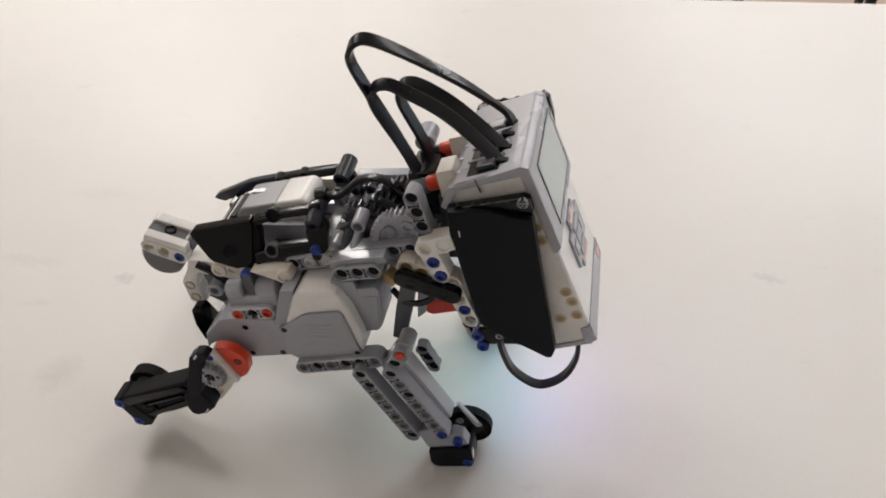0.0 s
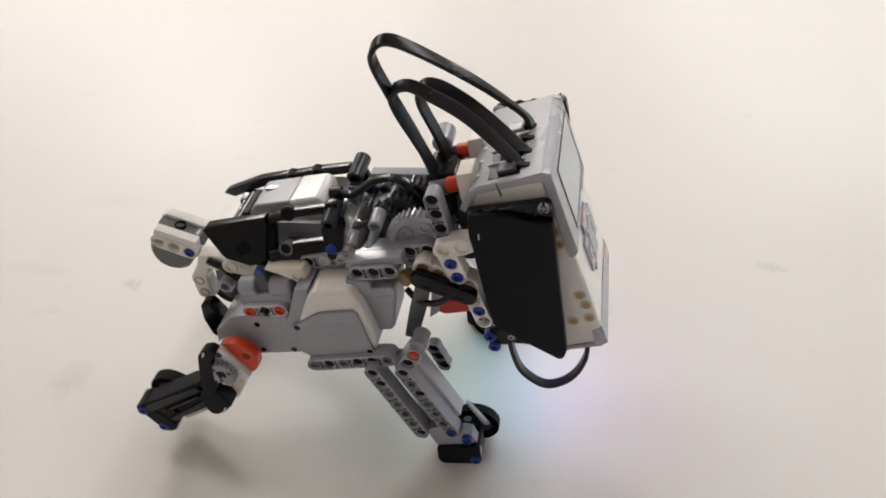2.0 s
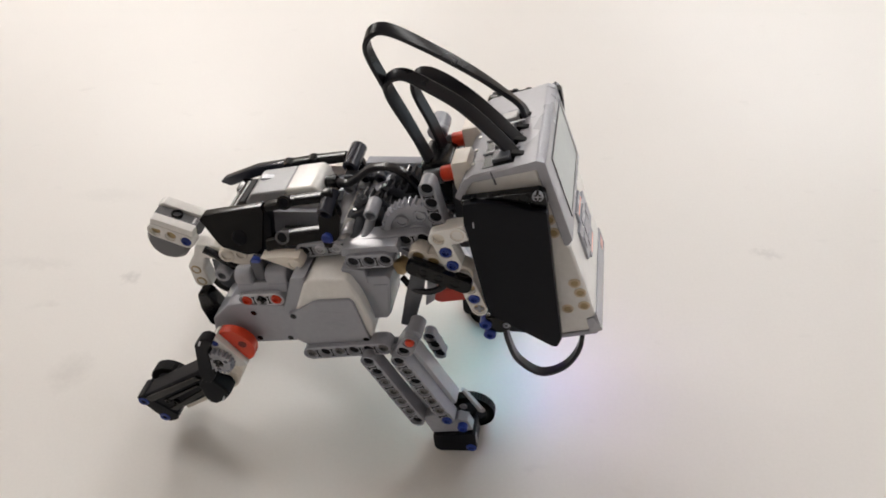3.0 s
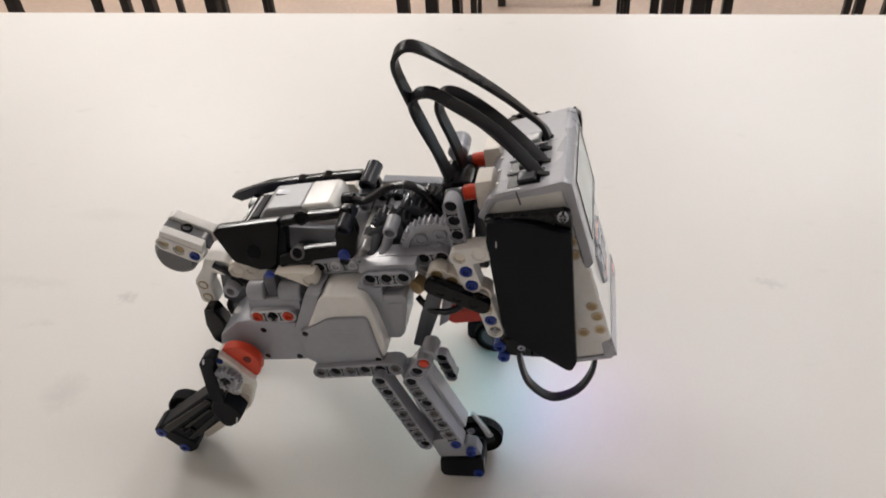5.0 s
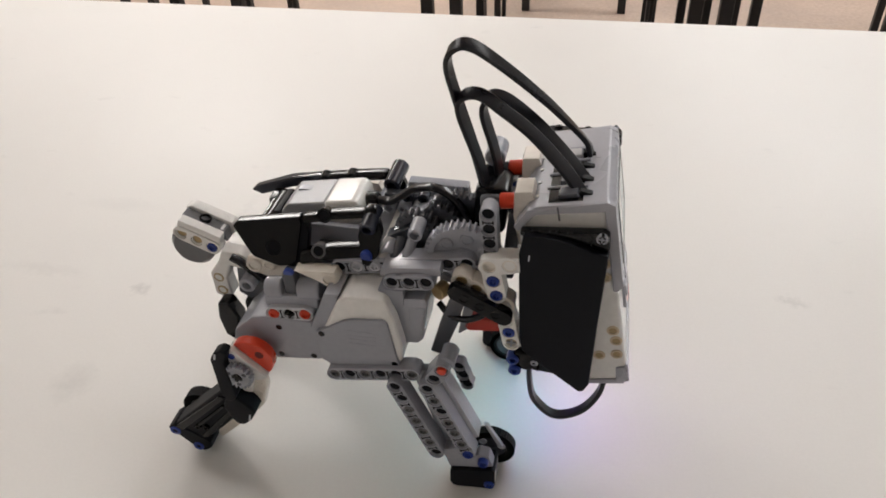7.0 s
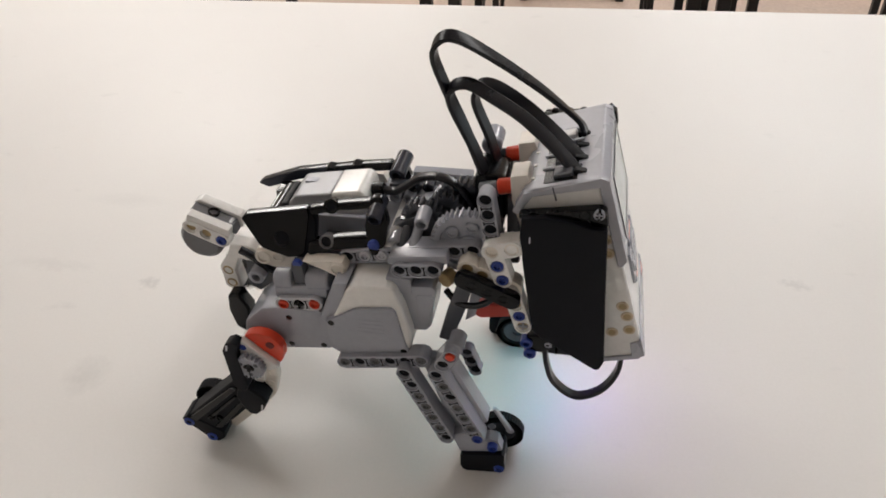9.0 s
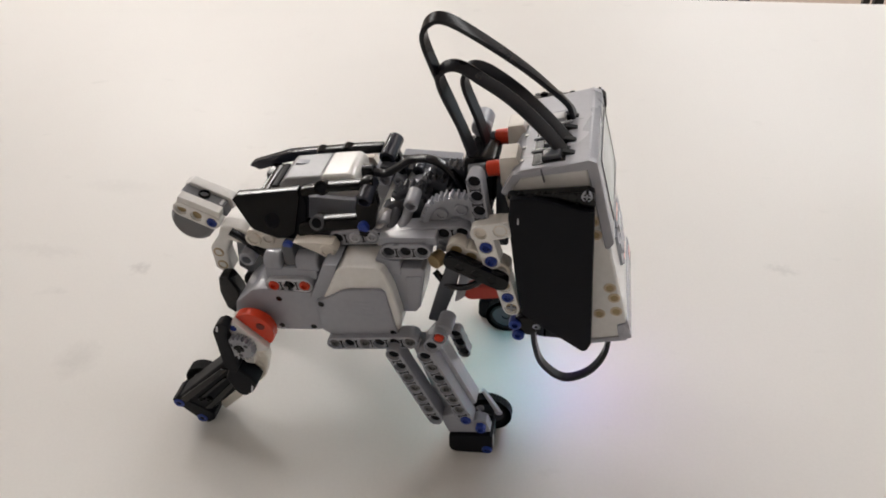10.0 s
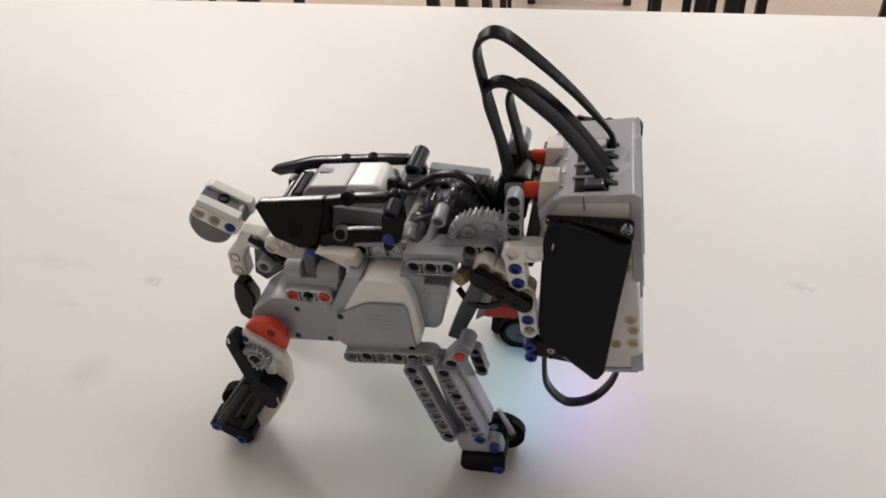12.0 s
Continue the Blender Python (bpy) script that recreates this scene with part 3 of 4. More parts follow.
# side beams
for flip in (False, True):
    f = mirrored if flip else (lambda b: b)
    if not flip:
        part("side_beam", f(beam((-52, 114.2), (3.5, 123.6), 8, 21.0)), GREY, robot, "long grey beam along the flank")
        part("cover_plate", f(slab([(-32, 117.4), (-31.4, 121.6), (-6.6, 124.8), (-5.8, 121.0)], 15.2, 22, 0.5)), GREY, robot, "plain grey plate on the flank")
        part("side_beam", f(beam((-26.8, 115.8), (-12.2, 117.6), 3, 13.2)), GREY, robot, "short grey beam with three holes")
    belly = part("belly_beam", f(beam((-54.2, 65.6), (-18.2, 72.2), 6, 3.4)), GREY, robot, "grey beam under the motor")
    for t in (0, 2, 5):
        part("grey_pin", f(pin(-54.2 + 7.2 * t, 65.6 + 1.32 * t, 3.9, r=2.4)), SLATE, belly)
    for x, z in ((-44, 115.6), (-36.2, 116.9)) if not flip else ():
        part("side_pin", f(pin(x, z, 20.8)), PALE, robot)
    # block with two red pins
    b = part("pin_block", f(beam((-81.8, 91.8), (-66.9, 93.6), 3, 10.6, width=7.6)), PALE, robot, "grey block with two red pins")
    part("red_pin", f(pin(-81.8, 91.8, 10.3, r=2.5)), RED, b, "red pin")
    part("red_pin", f(pin(-66.9, 93.6, 10.3, r=2.5)), RED, b, "red pin")
    part("axle_end", f(joined(block(-76.6, -72.2, 10.4, 12, 92.2, 93.2, 0), block(-74.9, -73.9, 10.4, 12, 90.5, 94.9, 0))), BLACK, b)
    part("block_top", f(slab([(-86, 94), (-85.4, 100.5), (-60.6, 103), (-61.2, 96)], 13, 26, 0.7)), GREY, b)
    part("knuckle", f(rod((-85.2, 17, 102.0), (-77.0, 17, 102.8), 4.9, 22, 0.6)), GREY, b)
    part("knuckle", f(rod((-70.0, 17, 103.4), (-59.6, 17, 104.4), 4.9, 22, 0.6)), GREY, b)
    if not flip:
        part("post", block(-76.2, -70.6, 14.5, 20.5, 98, 113, 1.0), DARK, b, "dark upright connector")
        part("post_pin", rod((-73.2, 14.6, 112.6), (-73.2, 17, 112.6), 2.3, 16, 0.5), BLUE, b, "blue pin")
    # the shadow on this bush is put into its darker red
    part("red_bush", f(rod((-58, 24, 104), (-58, 30, 104), 3.0, 14, 0.5)), DEEPRED, b, "red bush, coloured darker for its shadow")
    # white arm under the fairing
    arm = part("white_arm", f(slab([(-71, 113.8), (-60, 115.0), (-52.8, 115), (-51.0, 111), (-54, 107.2), (-58, 108.2), (-64, 111), (-70, 113.6)], 16, 22, 1.4, 3)), CREAM, robot, "cream white curved arm")
    part("arm_eye", f(rod((-55.4, 15.2, 111.2), (-55.4, 22, 111.2), 3.7, 18, 0.5, hollow=2.3)), CREAM, arm)
    part("arm_link", f(slab([(-104, 97.5), (-102.5, 103), (-95, 104), (-85, 101.5), (-82.5, 97.5), (-82.5, 93), (-93, 91.5), (-100, 93.5)], 34, 40, 1.2, 3)), CREAM, arm)
    part("arm_eye", f(rod((-99.6, 33, 98.4), (-99.6, 39, 98.4), 4.0, 18, 0.5, hollow=2.4)), CREAM, arm)
    part("arm_eye", f(rod((-92.0, 33, 99.6), (-92.0, 39, 99.6), 3.4, 18, 0.5, hollow=2.0)), CREAM, arm)
    # diagonal strut from the neck to the front hip
    part("strut", f(slab([(-1, 114), (5, 113), (0.4, 94), (-6.6, 73), (-12.6, 74.5), (-8, 92)], 17, 22, 0.8)), DARK, robot, "dark diagonal strut")
    part("strut", f(slab([(4, 113), (9, 112), (3.4, 84), (-1.4, 80)], 24, 28, 0.8)), GREY, robot, "grey upright strut")
    part("strut", f(rod((-2.6, 3.5, 82), (-1.8, 13, 83.6), 3.7, 18, 0.8)), GREY, robot, "grey round knuckle above the front leg")
part("tan_bush", rod((-9, 19, 108), (-6, 24, 108), 3.6, 14, 0.5), TAN, robot, "small tan bush")
part("sensor_cable", wire([(-9, 22, 100), (-3, 18, 97), (5, 16, 98), (12, 16, 103), (14, 18, 110)], 1.5), CABLE, robot, "thin black cable")

# tail
tail = part("tail", beam((-137.8, 107.2), (-123.4, 100.6), 3, 40.0, thick=6.0, width=8.2, notch=False), WHITE, robot, "white and grey stub tail tilted up")
part("tail_core", slab([(-140.8, 109.8), (-138.4, 114.4), (-118.6, 106.2), (-118, 100.6), (-139, 106.4)], 45.9, 51.9, 0.4), SLATE, tail, "grey beam in the middle")
part("tail_side", slab([(-141.6, 107.5), (-139.4, 114.4), (-136.4, 115.4), (-117, 107.4), (-116.5, 101.4), (-120, 99.2)], 52, 58, 0.8), WHITE, tail)
part("tail_side", slab([(-140.6, 108.6), (-137.8, 114.8), (-118.2, 106.8), (-119, 102.8)], 40.6, 45.8, 0.6), WHITE, tail)
part("tail_hole", rod((-130.2, 49, 105.6), (-128.4, 49, 111.6), 2.9, 16, 0.3, hollow=2.2), BLACK, tail)
part("tail_plug", block(-125.4, -119.5, 46.6, 51.4, 102.6, 107.2, 0.6), CLEAR, tail, "shiny grey plug")
part("tail_pin", pin(-123.4, 100.6, 39.8), BLUE, tail, "blue pin")
part("tail_ball", rod((-136.0, 42, 97.4), (-136.0, 57, 97.4), 11.0, 28, 2.0), SLATE, tail, "round grey tail end")
tb = part("tail_base", slab([(-118, 101), (-108, 100), (-103, 96.5), (-108, 90), (-115, 92), (-118.5, 84), (-117.5, 73), (-122, 70), (-127, 73), (-127, 86), (-121, 94)], 38, 46, 1.2, 3), WHITE, robot, "bent white tail bracket")
part("bracket_hole", rod((-122.8, 37.6, 84), (-122.8, 40, 84), 2.7, 16, 0.3, hollow=2.0), TAN, tb)
part("bracket_hole", rod((-122.4, 37.6, 76), (-122.4, 40, 76), 2.7, 16, 0.3, hollow=2.0), TAN, tb)
part("rear_clip", slab([(-121, 76), (-115, 77), (-111, 68), (-112, 55), (-116, 51.5), (-121, 55), (-122.5, 66)], 28, 36, 1.4, 3), BLACK, robot, "black clip behind the hip")
part("rear_frame", slab([(-112, 92), (-99, 96), (-94, 84), (-108, 72), (-114, 76)], 38, 60, 1.0), DARK, robot)
part("rear_frame", rod((-104, 30, 88), (-104, 44, 88), 4, 16, 0.5, hollow=2.2), GREY, robot)
part("rear_cable", wire([(-112, 36, 100), (-106, 36, 96), (-100, 36, 90), (-94, 36, 87)], 2.0), CABLE, robot)

# ---- hind legs ----
HIP = (-95.3, 0.0, 65.4)


def hind_leg(flip):
    f = mirrored if flip else (lambda b: b)
    hub = slab(arc(-94.2, 70.6, 11.0, 147, 328, 24), -1.4, 6.0, 0.6)
    ORIGIN["seed"] = HIP
    seed = new("seed")
    leg = part("hind_leg", f(hub), WHITE, seed, "white and black hind leg on a red hub")
    bpy.data.objects.remove(seed)
    leg.parent = robot
    leg.location = Vector(HIP) * MM
    part("red_hub", f(slab(arc(-94.2, 70.8, 10.6, -32, 147, 22), 1.2, 6.2, 0.7)), RED, leg, "orange-red part of the hub")
    # disc coloured as the shade in the hub's hole
    part("hub_hole_shade", f(rod((-90.6, 0.9, 75.4), (-90.6, 3, 75.4), 2.1, 14, 0.2)), SHADED_RED, leg)
    part("hip_gear", f(gear(-97.8, 63.0, -5.0, -2.0, 7.4, 20, bore=2.4, depth=1.7)), GREY, leg, "small grey gear")
    for a in (45, 165, 285):
        gx, gz = -97.8 + 4.3 * math.cos(radians(a)), 63.0 + 4.3 * math.sin(radians(a))
        # dark discs drawn as the shade in the small gear's holes
        part("gear_hole_shade", f(rod((gx, -5.05, gz), (gx, -3, gz), 1.2, 12, 0.1)), DARK, leg)
    part("gear_axle", f(joined(block(-100.4, -95.2, -5.3, -2, 62.2, 63.8, 0), block(-98.6, -97.0, -5.3, -2, 60.4, 65.6, 0))), BLACK, leg, "black cross axle")
    part("hub_pin", f(rod((-102.6, -1.6, 71.8), (-102.6, 0, 71.8), 2.0, 12, 0.3)), BLUE, leg, "blue pin")
    part("thigh", f(slab([(-110.8, 70), (-109.4, 75.4), (-106.4, 78.2), (-103.2, 77.4), (-103.8, 69.6), (-97.4, 50), (-98.5, 45), (-102, 44), (-105.2, 48.5)], -5.5, 0.5, 0.9, 2)), MATT, leg, "black thigh lever")
    # highlight on the black thigh, set on as a pale sliver
    part("thigh_shine", f(block(-109.0, -108.0, -5.8, -5.3, 71.5, 75, 0.2)), PALE, leg)
    part("knee", f(slab([(-102, 50), (-98, 48.0), (-90.4, 43.6), (-87.8, 40.6), (-89.6, 33.6), (-92.8, 28.2), (-96, 27.6), (-99, 30), (-104, 38)], -5.0, 6, 1.2, 3)), MATT, leg)
    # same for the knee: a pale sliver in place of a highlight
    part("knee_shine", f(block(-90.8, -89.9, -5.3, -4.8, 33.5, 38, 0.2)), PALE, leg)
    part("shin", f(slab([(-106.6, 46), (-99, 43.5), (-97.6, 30), (-104, 18), (-110, 7.5), (-118, -0.5), (-130.6, 5.8)], -2.5, 9, 1.2, 3)), MATT, leg)
    part("shin_ridge", f(slab([(-107.5, 41.5), (-103.8, 42.5), (-125, 6), (-129, 7)], -4.0, -2, 0.5)), BLACK, leg)
    part("shin_ridge", f(slab([(-101.6, 34), (-98.6, 34), (-111.5, 6), (-115.5, 5)], -3.6, -2, 0.5)), BLACK, leg)
    part("shin_ridge", f(slab([(-105.2, 36), (-103.6, 36), (-117.5, 11), (-119.5, 11)], -3.8, -2, 0.4)), BLACK, leg)
    part("stud", f(rod((-113.0, -4.2, 14), (-113.0, -2, 14), 1.5, 12, 0.3, hollow=0.9)), BLACK, leg)
    part("stud", f(rod((-117.0, -4.2, 12.6), (-117.0, -2, 12.6), 1.5, 12, 0.3, hollow=0.9)), BLACK, leg)
    part("foot", f(slab([(-133.6, 3.0), (-130.6, 7.6), (-121, 6), (-110.4, 2.4), (-110.0, -3.2), (-113.2, -7.4), (-116.4, -7.9)], -3.2, 9, 0.9, 3)), MATT, leg, "black foot block")
    part("foot_pin", f(pin(-129.4, 2.7, -3.6, r=2.9)), BLUE, leg, "blue pin")
    part("foot_pin", f(pin(-116.8, -4.6, -3.6, r=2.9)), BLUE, leg, "blue pin")
    part("tyre", f(gear(-121.5, 6.0, 11.5, 17.5, 11.0, 48, bore=7.5, depth=0.35)), RUBBER, leg, "thin black rubber tyre")
    part("rim", f(rod((-121.5, 12.0, 6.0), (-121.5, 17, 6.0), 7.6, 22, 0.5, hollow=2.2)), DARK, leg)
    lever = part("white_lever", f(slab([(-95, 62), (-89, 61), (-86, 51), (-86.6, 38), (-89.4, 31), (-93, 32), (-92.4, 41), (-93.6, 51)], 3, 8.5, 1.2, 3)), CREAM, leg, "cream white curved lever")
    for hx, hz in ((-89.6, 53.5), (-89.2, 46), (-89.8, 38.2)):
        part("lever_hole", f(rod((hx, 2.7, hz), (hx, 4.5, hz), 2.0, 14, 0.3, hollow=1.2)), CREAM, lever)
    part("white_web", f(slab([(-99, 58), (-92, 57), (-92, 47), (-97, 46)], 1, 6, 0.8)), WHITE, leg)
    part("white_lever", f(slab([(-99, 27), (-93, 22), (-101, 7), (-108, -5), (-113, -1)], 6, 13, 1.0)), CREAM, leg)
    return leg


legs = [hind_leg(False), hind_leg(True)]

# ---- head: the tilted control brick with its ears and cables ----
NECK = (8.15, 0.0, 115.28)
TOPX, TOPZ = 54.5, 163.2
UX, UZ = 0.2615, -0.9652
Y0, Y1 = 22.0, 86.5


def hb(v, d):
    """x, z of a point v mm down the brick's face and d mm out from it."""
    return (TOPX + UX * v - UZ * d, TOPZ + UZ * v + UX * d)


def hslab(vd, y0, y1, bev=0.6, seg=2):
    return slab([hb(v, d) for v, d in vd], y0, y1, bev, seg)


ORIGIN["seed"] = NECK
seed = new("seed")
head = part("head", hslab([(2, -3), (42, -3), (44, -1), (92, -1), (95, -4), (95, -30), (88, -36), (12, -37), (3, -31)], Y0 + 0.6, Y1 - 0.6, 1.4, 3), WHITE, seed, "white control brick as the dog's head")
bpy.data.objects.remove(seed)
head.parent = robot
head.location = Vector(NECK) * MM
# grey frame round the upper half: top cap, and a band down each side
part("top_cap", hslab([(-0.6, -2), (1.5, 0.6), (3, 0.6), (3, -5), (3.0, -29.4), (9.6, -36.8), (8, -38), (1, -32), (-0.6, -28)], Y0 - 0.2, Y1 + 0.2, 0.9, 3), FRAME, head, "pale grey frame with the cable ports")
for ya, yb in ((Y0 - 0.6, Y0 + 3), (Y1 - 3, Y1 + 0.6)):
    part("side_band", hslab([(-0.8, -2), (1, 0.9), (40, 0.9), (42.5, -1.6), (42, -3.2), (3.4, -3.2), (2.8, -29), (10.2, -36.6), (8, -38.4), (0.6, -32)], ya, yb, 0.5), FRAME, head, "grey frame band")
bez = part("bezel", hslab([(0.2, -3), (1.6, 1.0), (40, 1.0), (42, -1), (42, -3)], Y0, Y1, 0.8, 3), FRAME, head, "raised grey display frame")
part("screen", hslab([(7.6, 0.9), (7.6, 1.2), (35, 1.2), (35, 0.9)], 34, 81, 0.1), SCREEN, head, "dull grey display")
part("screen_rim", joined(hslab([(6.4, 0.9), (6.4, 1.4), (7.6, 1.4), (7.6, 0.9)], 32.8, 82.2, 0.1), hslab([(35, 0.9), (35, 1.4), (36.2, 1.4), (36.2, 0.9)], 32.8, 82.2, 0.1),
                          hslab([(7.6, 0.9), (7.6, 1.4), (35, 1.4), (35, 0.9)], 32.8, 34, 0.1), hslab([(7.6, 0.9), (7.6, 1.4), (35, 1.4), (35, 0.9)], 81, 82.2, 0.1)), SLATE, head, "dark line round the display")
# keys
part("key_plate", joined(hslab([(45.5, -1.2), (45.5, 0.2), (72, 0.2), (72, -1.2)], 48, 66, 0.3), hslab([(51, -1.2), (51, 0.25), (67, 0.25), (67, -1.2)], 41, 73, 0.3)), FRAME, head, "grey key plate")
for v in (47.5, 69.4):
    part("key_light", hslab([(v, 0), (v, 0.4), (v + 1.1, 0.4), (v + 1.1, 0)], 50, 64, 0.1), LED_O, head, "faint orange key light")
for v0, v1, ya, yb in ((51, 55, 50, 63), (63, 67, 50, 63), (56, 62, 43, 49), (56, 62, 64, 70), (56, 62, 51, 62)):
    part("key", hslab([(v0, 0), (v0, 0.8), (v1, 0.8), (v1, 0)], ya, yb, 0.4), FRAME, head)
part("logo_strip", hslab([(84, -1.2), (84, -0.4), (94.5, -0.4), (95.2, -3), (95.2, -6), (93.5, -6)], Y0 + 0.2, Y1 - 0.2, 0.4), FRAME, head, "grey strip along the lower edge")
part("badge", hslab([(86.5, -0.5), (86.5, -0.2), (91, -0.2), (91, -0.5)], 76, 83, 0.05), PRINT, head, "small faded red badge")
part("lower_band", hslab([(85, -2), (92, -0.6), (95.6, -3), (95.6, -24), (93.4, -24), (93, -6), (86, -5.5)], Y0 - 0.3, Y0 + 2, 0.4), FRAME, head)
# stepped pin holes on the side
SIDE_HOLES = ((66.4, 100.0), (68.8, 94.5), (63.5, 84.4), (70.5, 86.8), (58.0, 127.7), (56.5, 134.4))
for x, z in SIDE_HOLES:
    h = part("side_hole", rod((x, Y0 + 0.2, z), (x, Y0 + 2.4, z), 2.6, 16, 0.2, hollow=1.7), SMOOTH, head, "tan moulded pin hole")
    part("hole_floor", rod((x, Y0 + 0.5, z), (x, Y0 + 1.6, z), 1.8, 14, 0.1), TAN, h)
part("vent_seam", hslab([(0, -20), (0, -20.6), (6, -20.6), (6, -20)], Y0 - 0.7, Y0, 0), DARK, head)
# ports on the top
part("port_recess", hslab([(-0.9, -11), (-0.9, -24), (0.5, -24), (0.5, -11)], 24.5, 66.5, 0.1), BLACK, head, "dark recess with the ports")
for i, yy in enumerate((30.0, 40.5, 51.0, 61.5)):
    part("port_wall", hslab([(-1.6, -9.5), (-1.6, -25), (0, -25), (0, -9.5)], yy + 4.2, yy + 5.8, 0.3), GREY, head)
    part("plug", hslab([(-2.6, -13), (-2.6, -20), (0.5, -21), (0.5, -12)], yy - 3.4, yy + 3.0, 0.8), CLEAR if i == 3 else DARK, head, "cable plug")
    part("plug_clip", hslab([(-0.9, -7.5), (-2.6, -12), (-0.6, -13), (0, -7.5)], yy - 1.6, yy + 1.6, 0.5), RUBBER, head, "black plug latch")
part("port_mark", joined(*[hslab([(-0.9, -28), (-0.9, -29.4), (-0.4, -29.4), (-0.4, -28)], yy - 0.8, yy + 0.8, 0) for yy in (30, 40.5, 51, 61.5)]), WHITE, head)


def ear(flip):
    f = (lambda b: b)
    m = (Y0 + Y1) / 2
    if flip:
        def f(b):
            for v in b.verts:
                v.co.y = 2 * m - v.co.y
            bmesh.ops.reverse_faces(b, faces=b.faces)
            return b
    if flip:
        g = f

        def f(b):
            bmesh.ops.translate(b, verts=b.verts, vec=(2.0, 0, 8.0))
            return g(b)
    curve = [(24.0, 147.6), (32, 148.6), (42, 147.4), (51, 145.0), (56.6, 144.4)]
    e = part("ear", f(slab(curve + [(58.8, 108), (61.2, 73), (59.6, 68.2), (57.4, 67.6), (41, 79.0), (35, 83.2), (30.2, 87), (28.6, 94), (25.2, 122), (23.4, 138)], 13.8, 19.0, 0.9, 2)), MATT, head, "matt black tapered panel as a floppy ear")
    part("ear_bar", f(slab([(22.4, 146), (23.0, 147.6), (26, 148.0), (53.4, 152.6), (55.8, 151.6), (56.8, 146), (55, 141), (51, 142), (50, 146.6), (26, 144.6)], 16.4, 21.4, 0.9, 2)), BLACK, e, "black upper edge bar")
    for i in range(4):
        part("ear_hole", f(rod((28.5 + i * 6.4, 16.1, 147.4 + i * 0.6), (28.5 + i * 6.4, 18, 147.4 + i * 0.6), 2.2, 14, 0.2, hollow=1.8)), BLACK, e)
    part("ear_bolt", f(joined(rod((53.0, 15.4, 150.4), (53.0, 17.6, 150.4), 2.2, 18, 0.3, hollow=1.6), block(51.4, 54.6, 15.6, 16.6, 150.1, 150.7, 0), block(52.7, 53.3, 15.6, 16.6, 148.8, 152.0, 0))), GREY, e, "grey axle end")
    part("bolt_core", f(joined(rod((53.0, 15.9, 150.4), (53.0, 17, 150.4), 1.65, 16, 0.1), block(52.5, 53.5, 15.2, 17, 151.8, 152.7, 0), block(52.5, 53.5, 15.2, 17, 148.0, 149.0, 0))), BLACK, e)
    part("ear_stud", f(block(27.2, 27.8, 13.5, 14.2, 136, 139, 0.2)), PALE, e)


ear(False)
ear(True)


def neck_side(flip):
    f = (lambda b: b)
    m = (Y0 + Y1) / 2
    if flip:
        def f(b):
            for v in b.verts:
                v.co.y = 2 * m - v.co.y
            bmesh.ops.reverse_faces(b, faces=b.faces)
            return b
    if not flip:
        part("neck_beam", f(beam((9.6, 152.0), (13.4, 124), 5, 17.4, width=6.6)), GREY, head, "grey neck beam")
    a = part("white_angle", f(joined(slab([(15.5, 127.6), (14.4, 135.0), (23.6, 137.4), (25.0, 129.8)], 13.1, 20, 0.4), beam((12.4, 130.4), (20.6, 132.6), 2, 12.6, width=8.0), beam((12.9, 130.6), (17.0, 116.2), 3, 12.7, width=7.8, notch=False))), WHITE, head, "cream white angle beam")
    for hx, hz in ((12.7, 130.5), (20.6, 132.6)):
        part("angle_plug", f(rod((hx, 12.9, hz), (hx, 16, hz), 3.0, 16, 0.4, hollow=2.3)), CREAM, a)
    part("angle_pin", f(pin(14.9, 123.4, 12.4)), BLUE, a, "blue pin")
    part("angle_pin", f(pin(17.0, 116.2, 12.4)), BLUE, a, "blue pin")
    w = part("white_beam", f(beam((20.6, 107.5), (25.6, 88.9), 4, 14.6, notch=False)), WHITE, head, "white beam behind the ear")
    part("beam_pin", f(pin(23.9, 95.2, 14.4)), BLUE, w, "blue pin")
    part("beam_pin", f(joined(block(23.6, 27.6, 15.0, 16, 88.4, 89.4, 0), block(25.1, 26.1, 15.0, 16, 86.9, 90.9, 0))), GREY, w, "grey axle end")
    k = part("black_link", f(slab(arc(1.0, 115.8, 3.7, 66, 246, 8) + arc(21.0, 106.8, 3.7, 246, 426, 8), 9.6, 14.6, 0.7)), BLACK, head, "black link")
    for i in range(3):
        part("link_stud", f(rod((4.5 + i * 6.6, 9.3, 114.2 - i * 2.9), (4.5 + i * 6.6, 11, 114.2 - i * 2.9), 2.2, 14, 0.3, hollow=1.7)), BLACK, k)
    part("white_link", f(beam((2.0, 118.4), (20.6, 109.6), 4, 15.0, width=8.6, notch=False)), CREAM, k, "cream link behind it")
    if flip:
        return
    part("red_bar", f(slab([(3, 84.4), (4.5, 91), (17, 92), (20, 89.5), (19.6, 85.8), (6, 83)], 24, 30, 1.0)), DEEPRED, head, "dark red bar")
    part("chin_block", f(slab([(27, 81.5), (35, 82.5), (38.5, 80), (38.5, 74.5), (34, 71.4), (28, 72.6)], 17, 22, 1.2)), BLACK, head, "black chin connector")
    part("chin_pin", f(rod((27.2, 15.6, 77.6), (27.2, 21, 77.6), 2.8, 16, 0.5, hollow=1.4)), BLUE, head, "blue pin")
    part("chin_pin", f(rod((28.8, 15.6, 71.2), (28.8, 21, 71.2), 2.8, 16, 0.5, hollow=1.4)), BLUE, head, "blue pin")
    part("chin_eye", f(rod((36.6, 16.4, 77.4), (36.6, 19, 77.4), 1.6, 14, 0.3, hollow=0.8)), GREY, head)


neck_side(False)
neck_side(True)
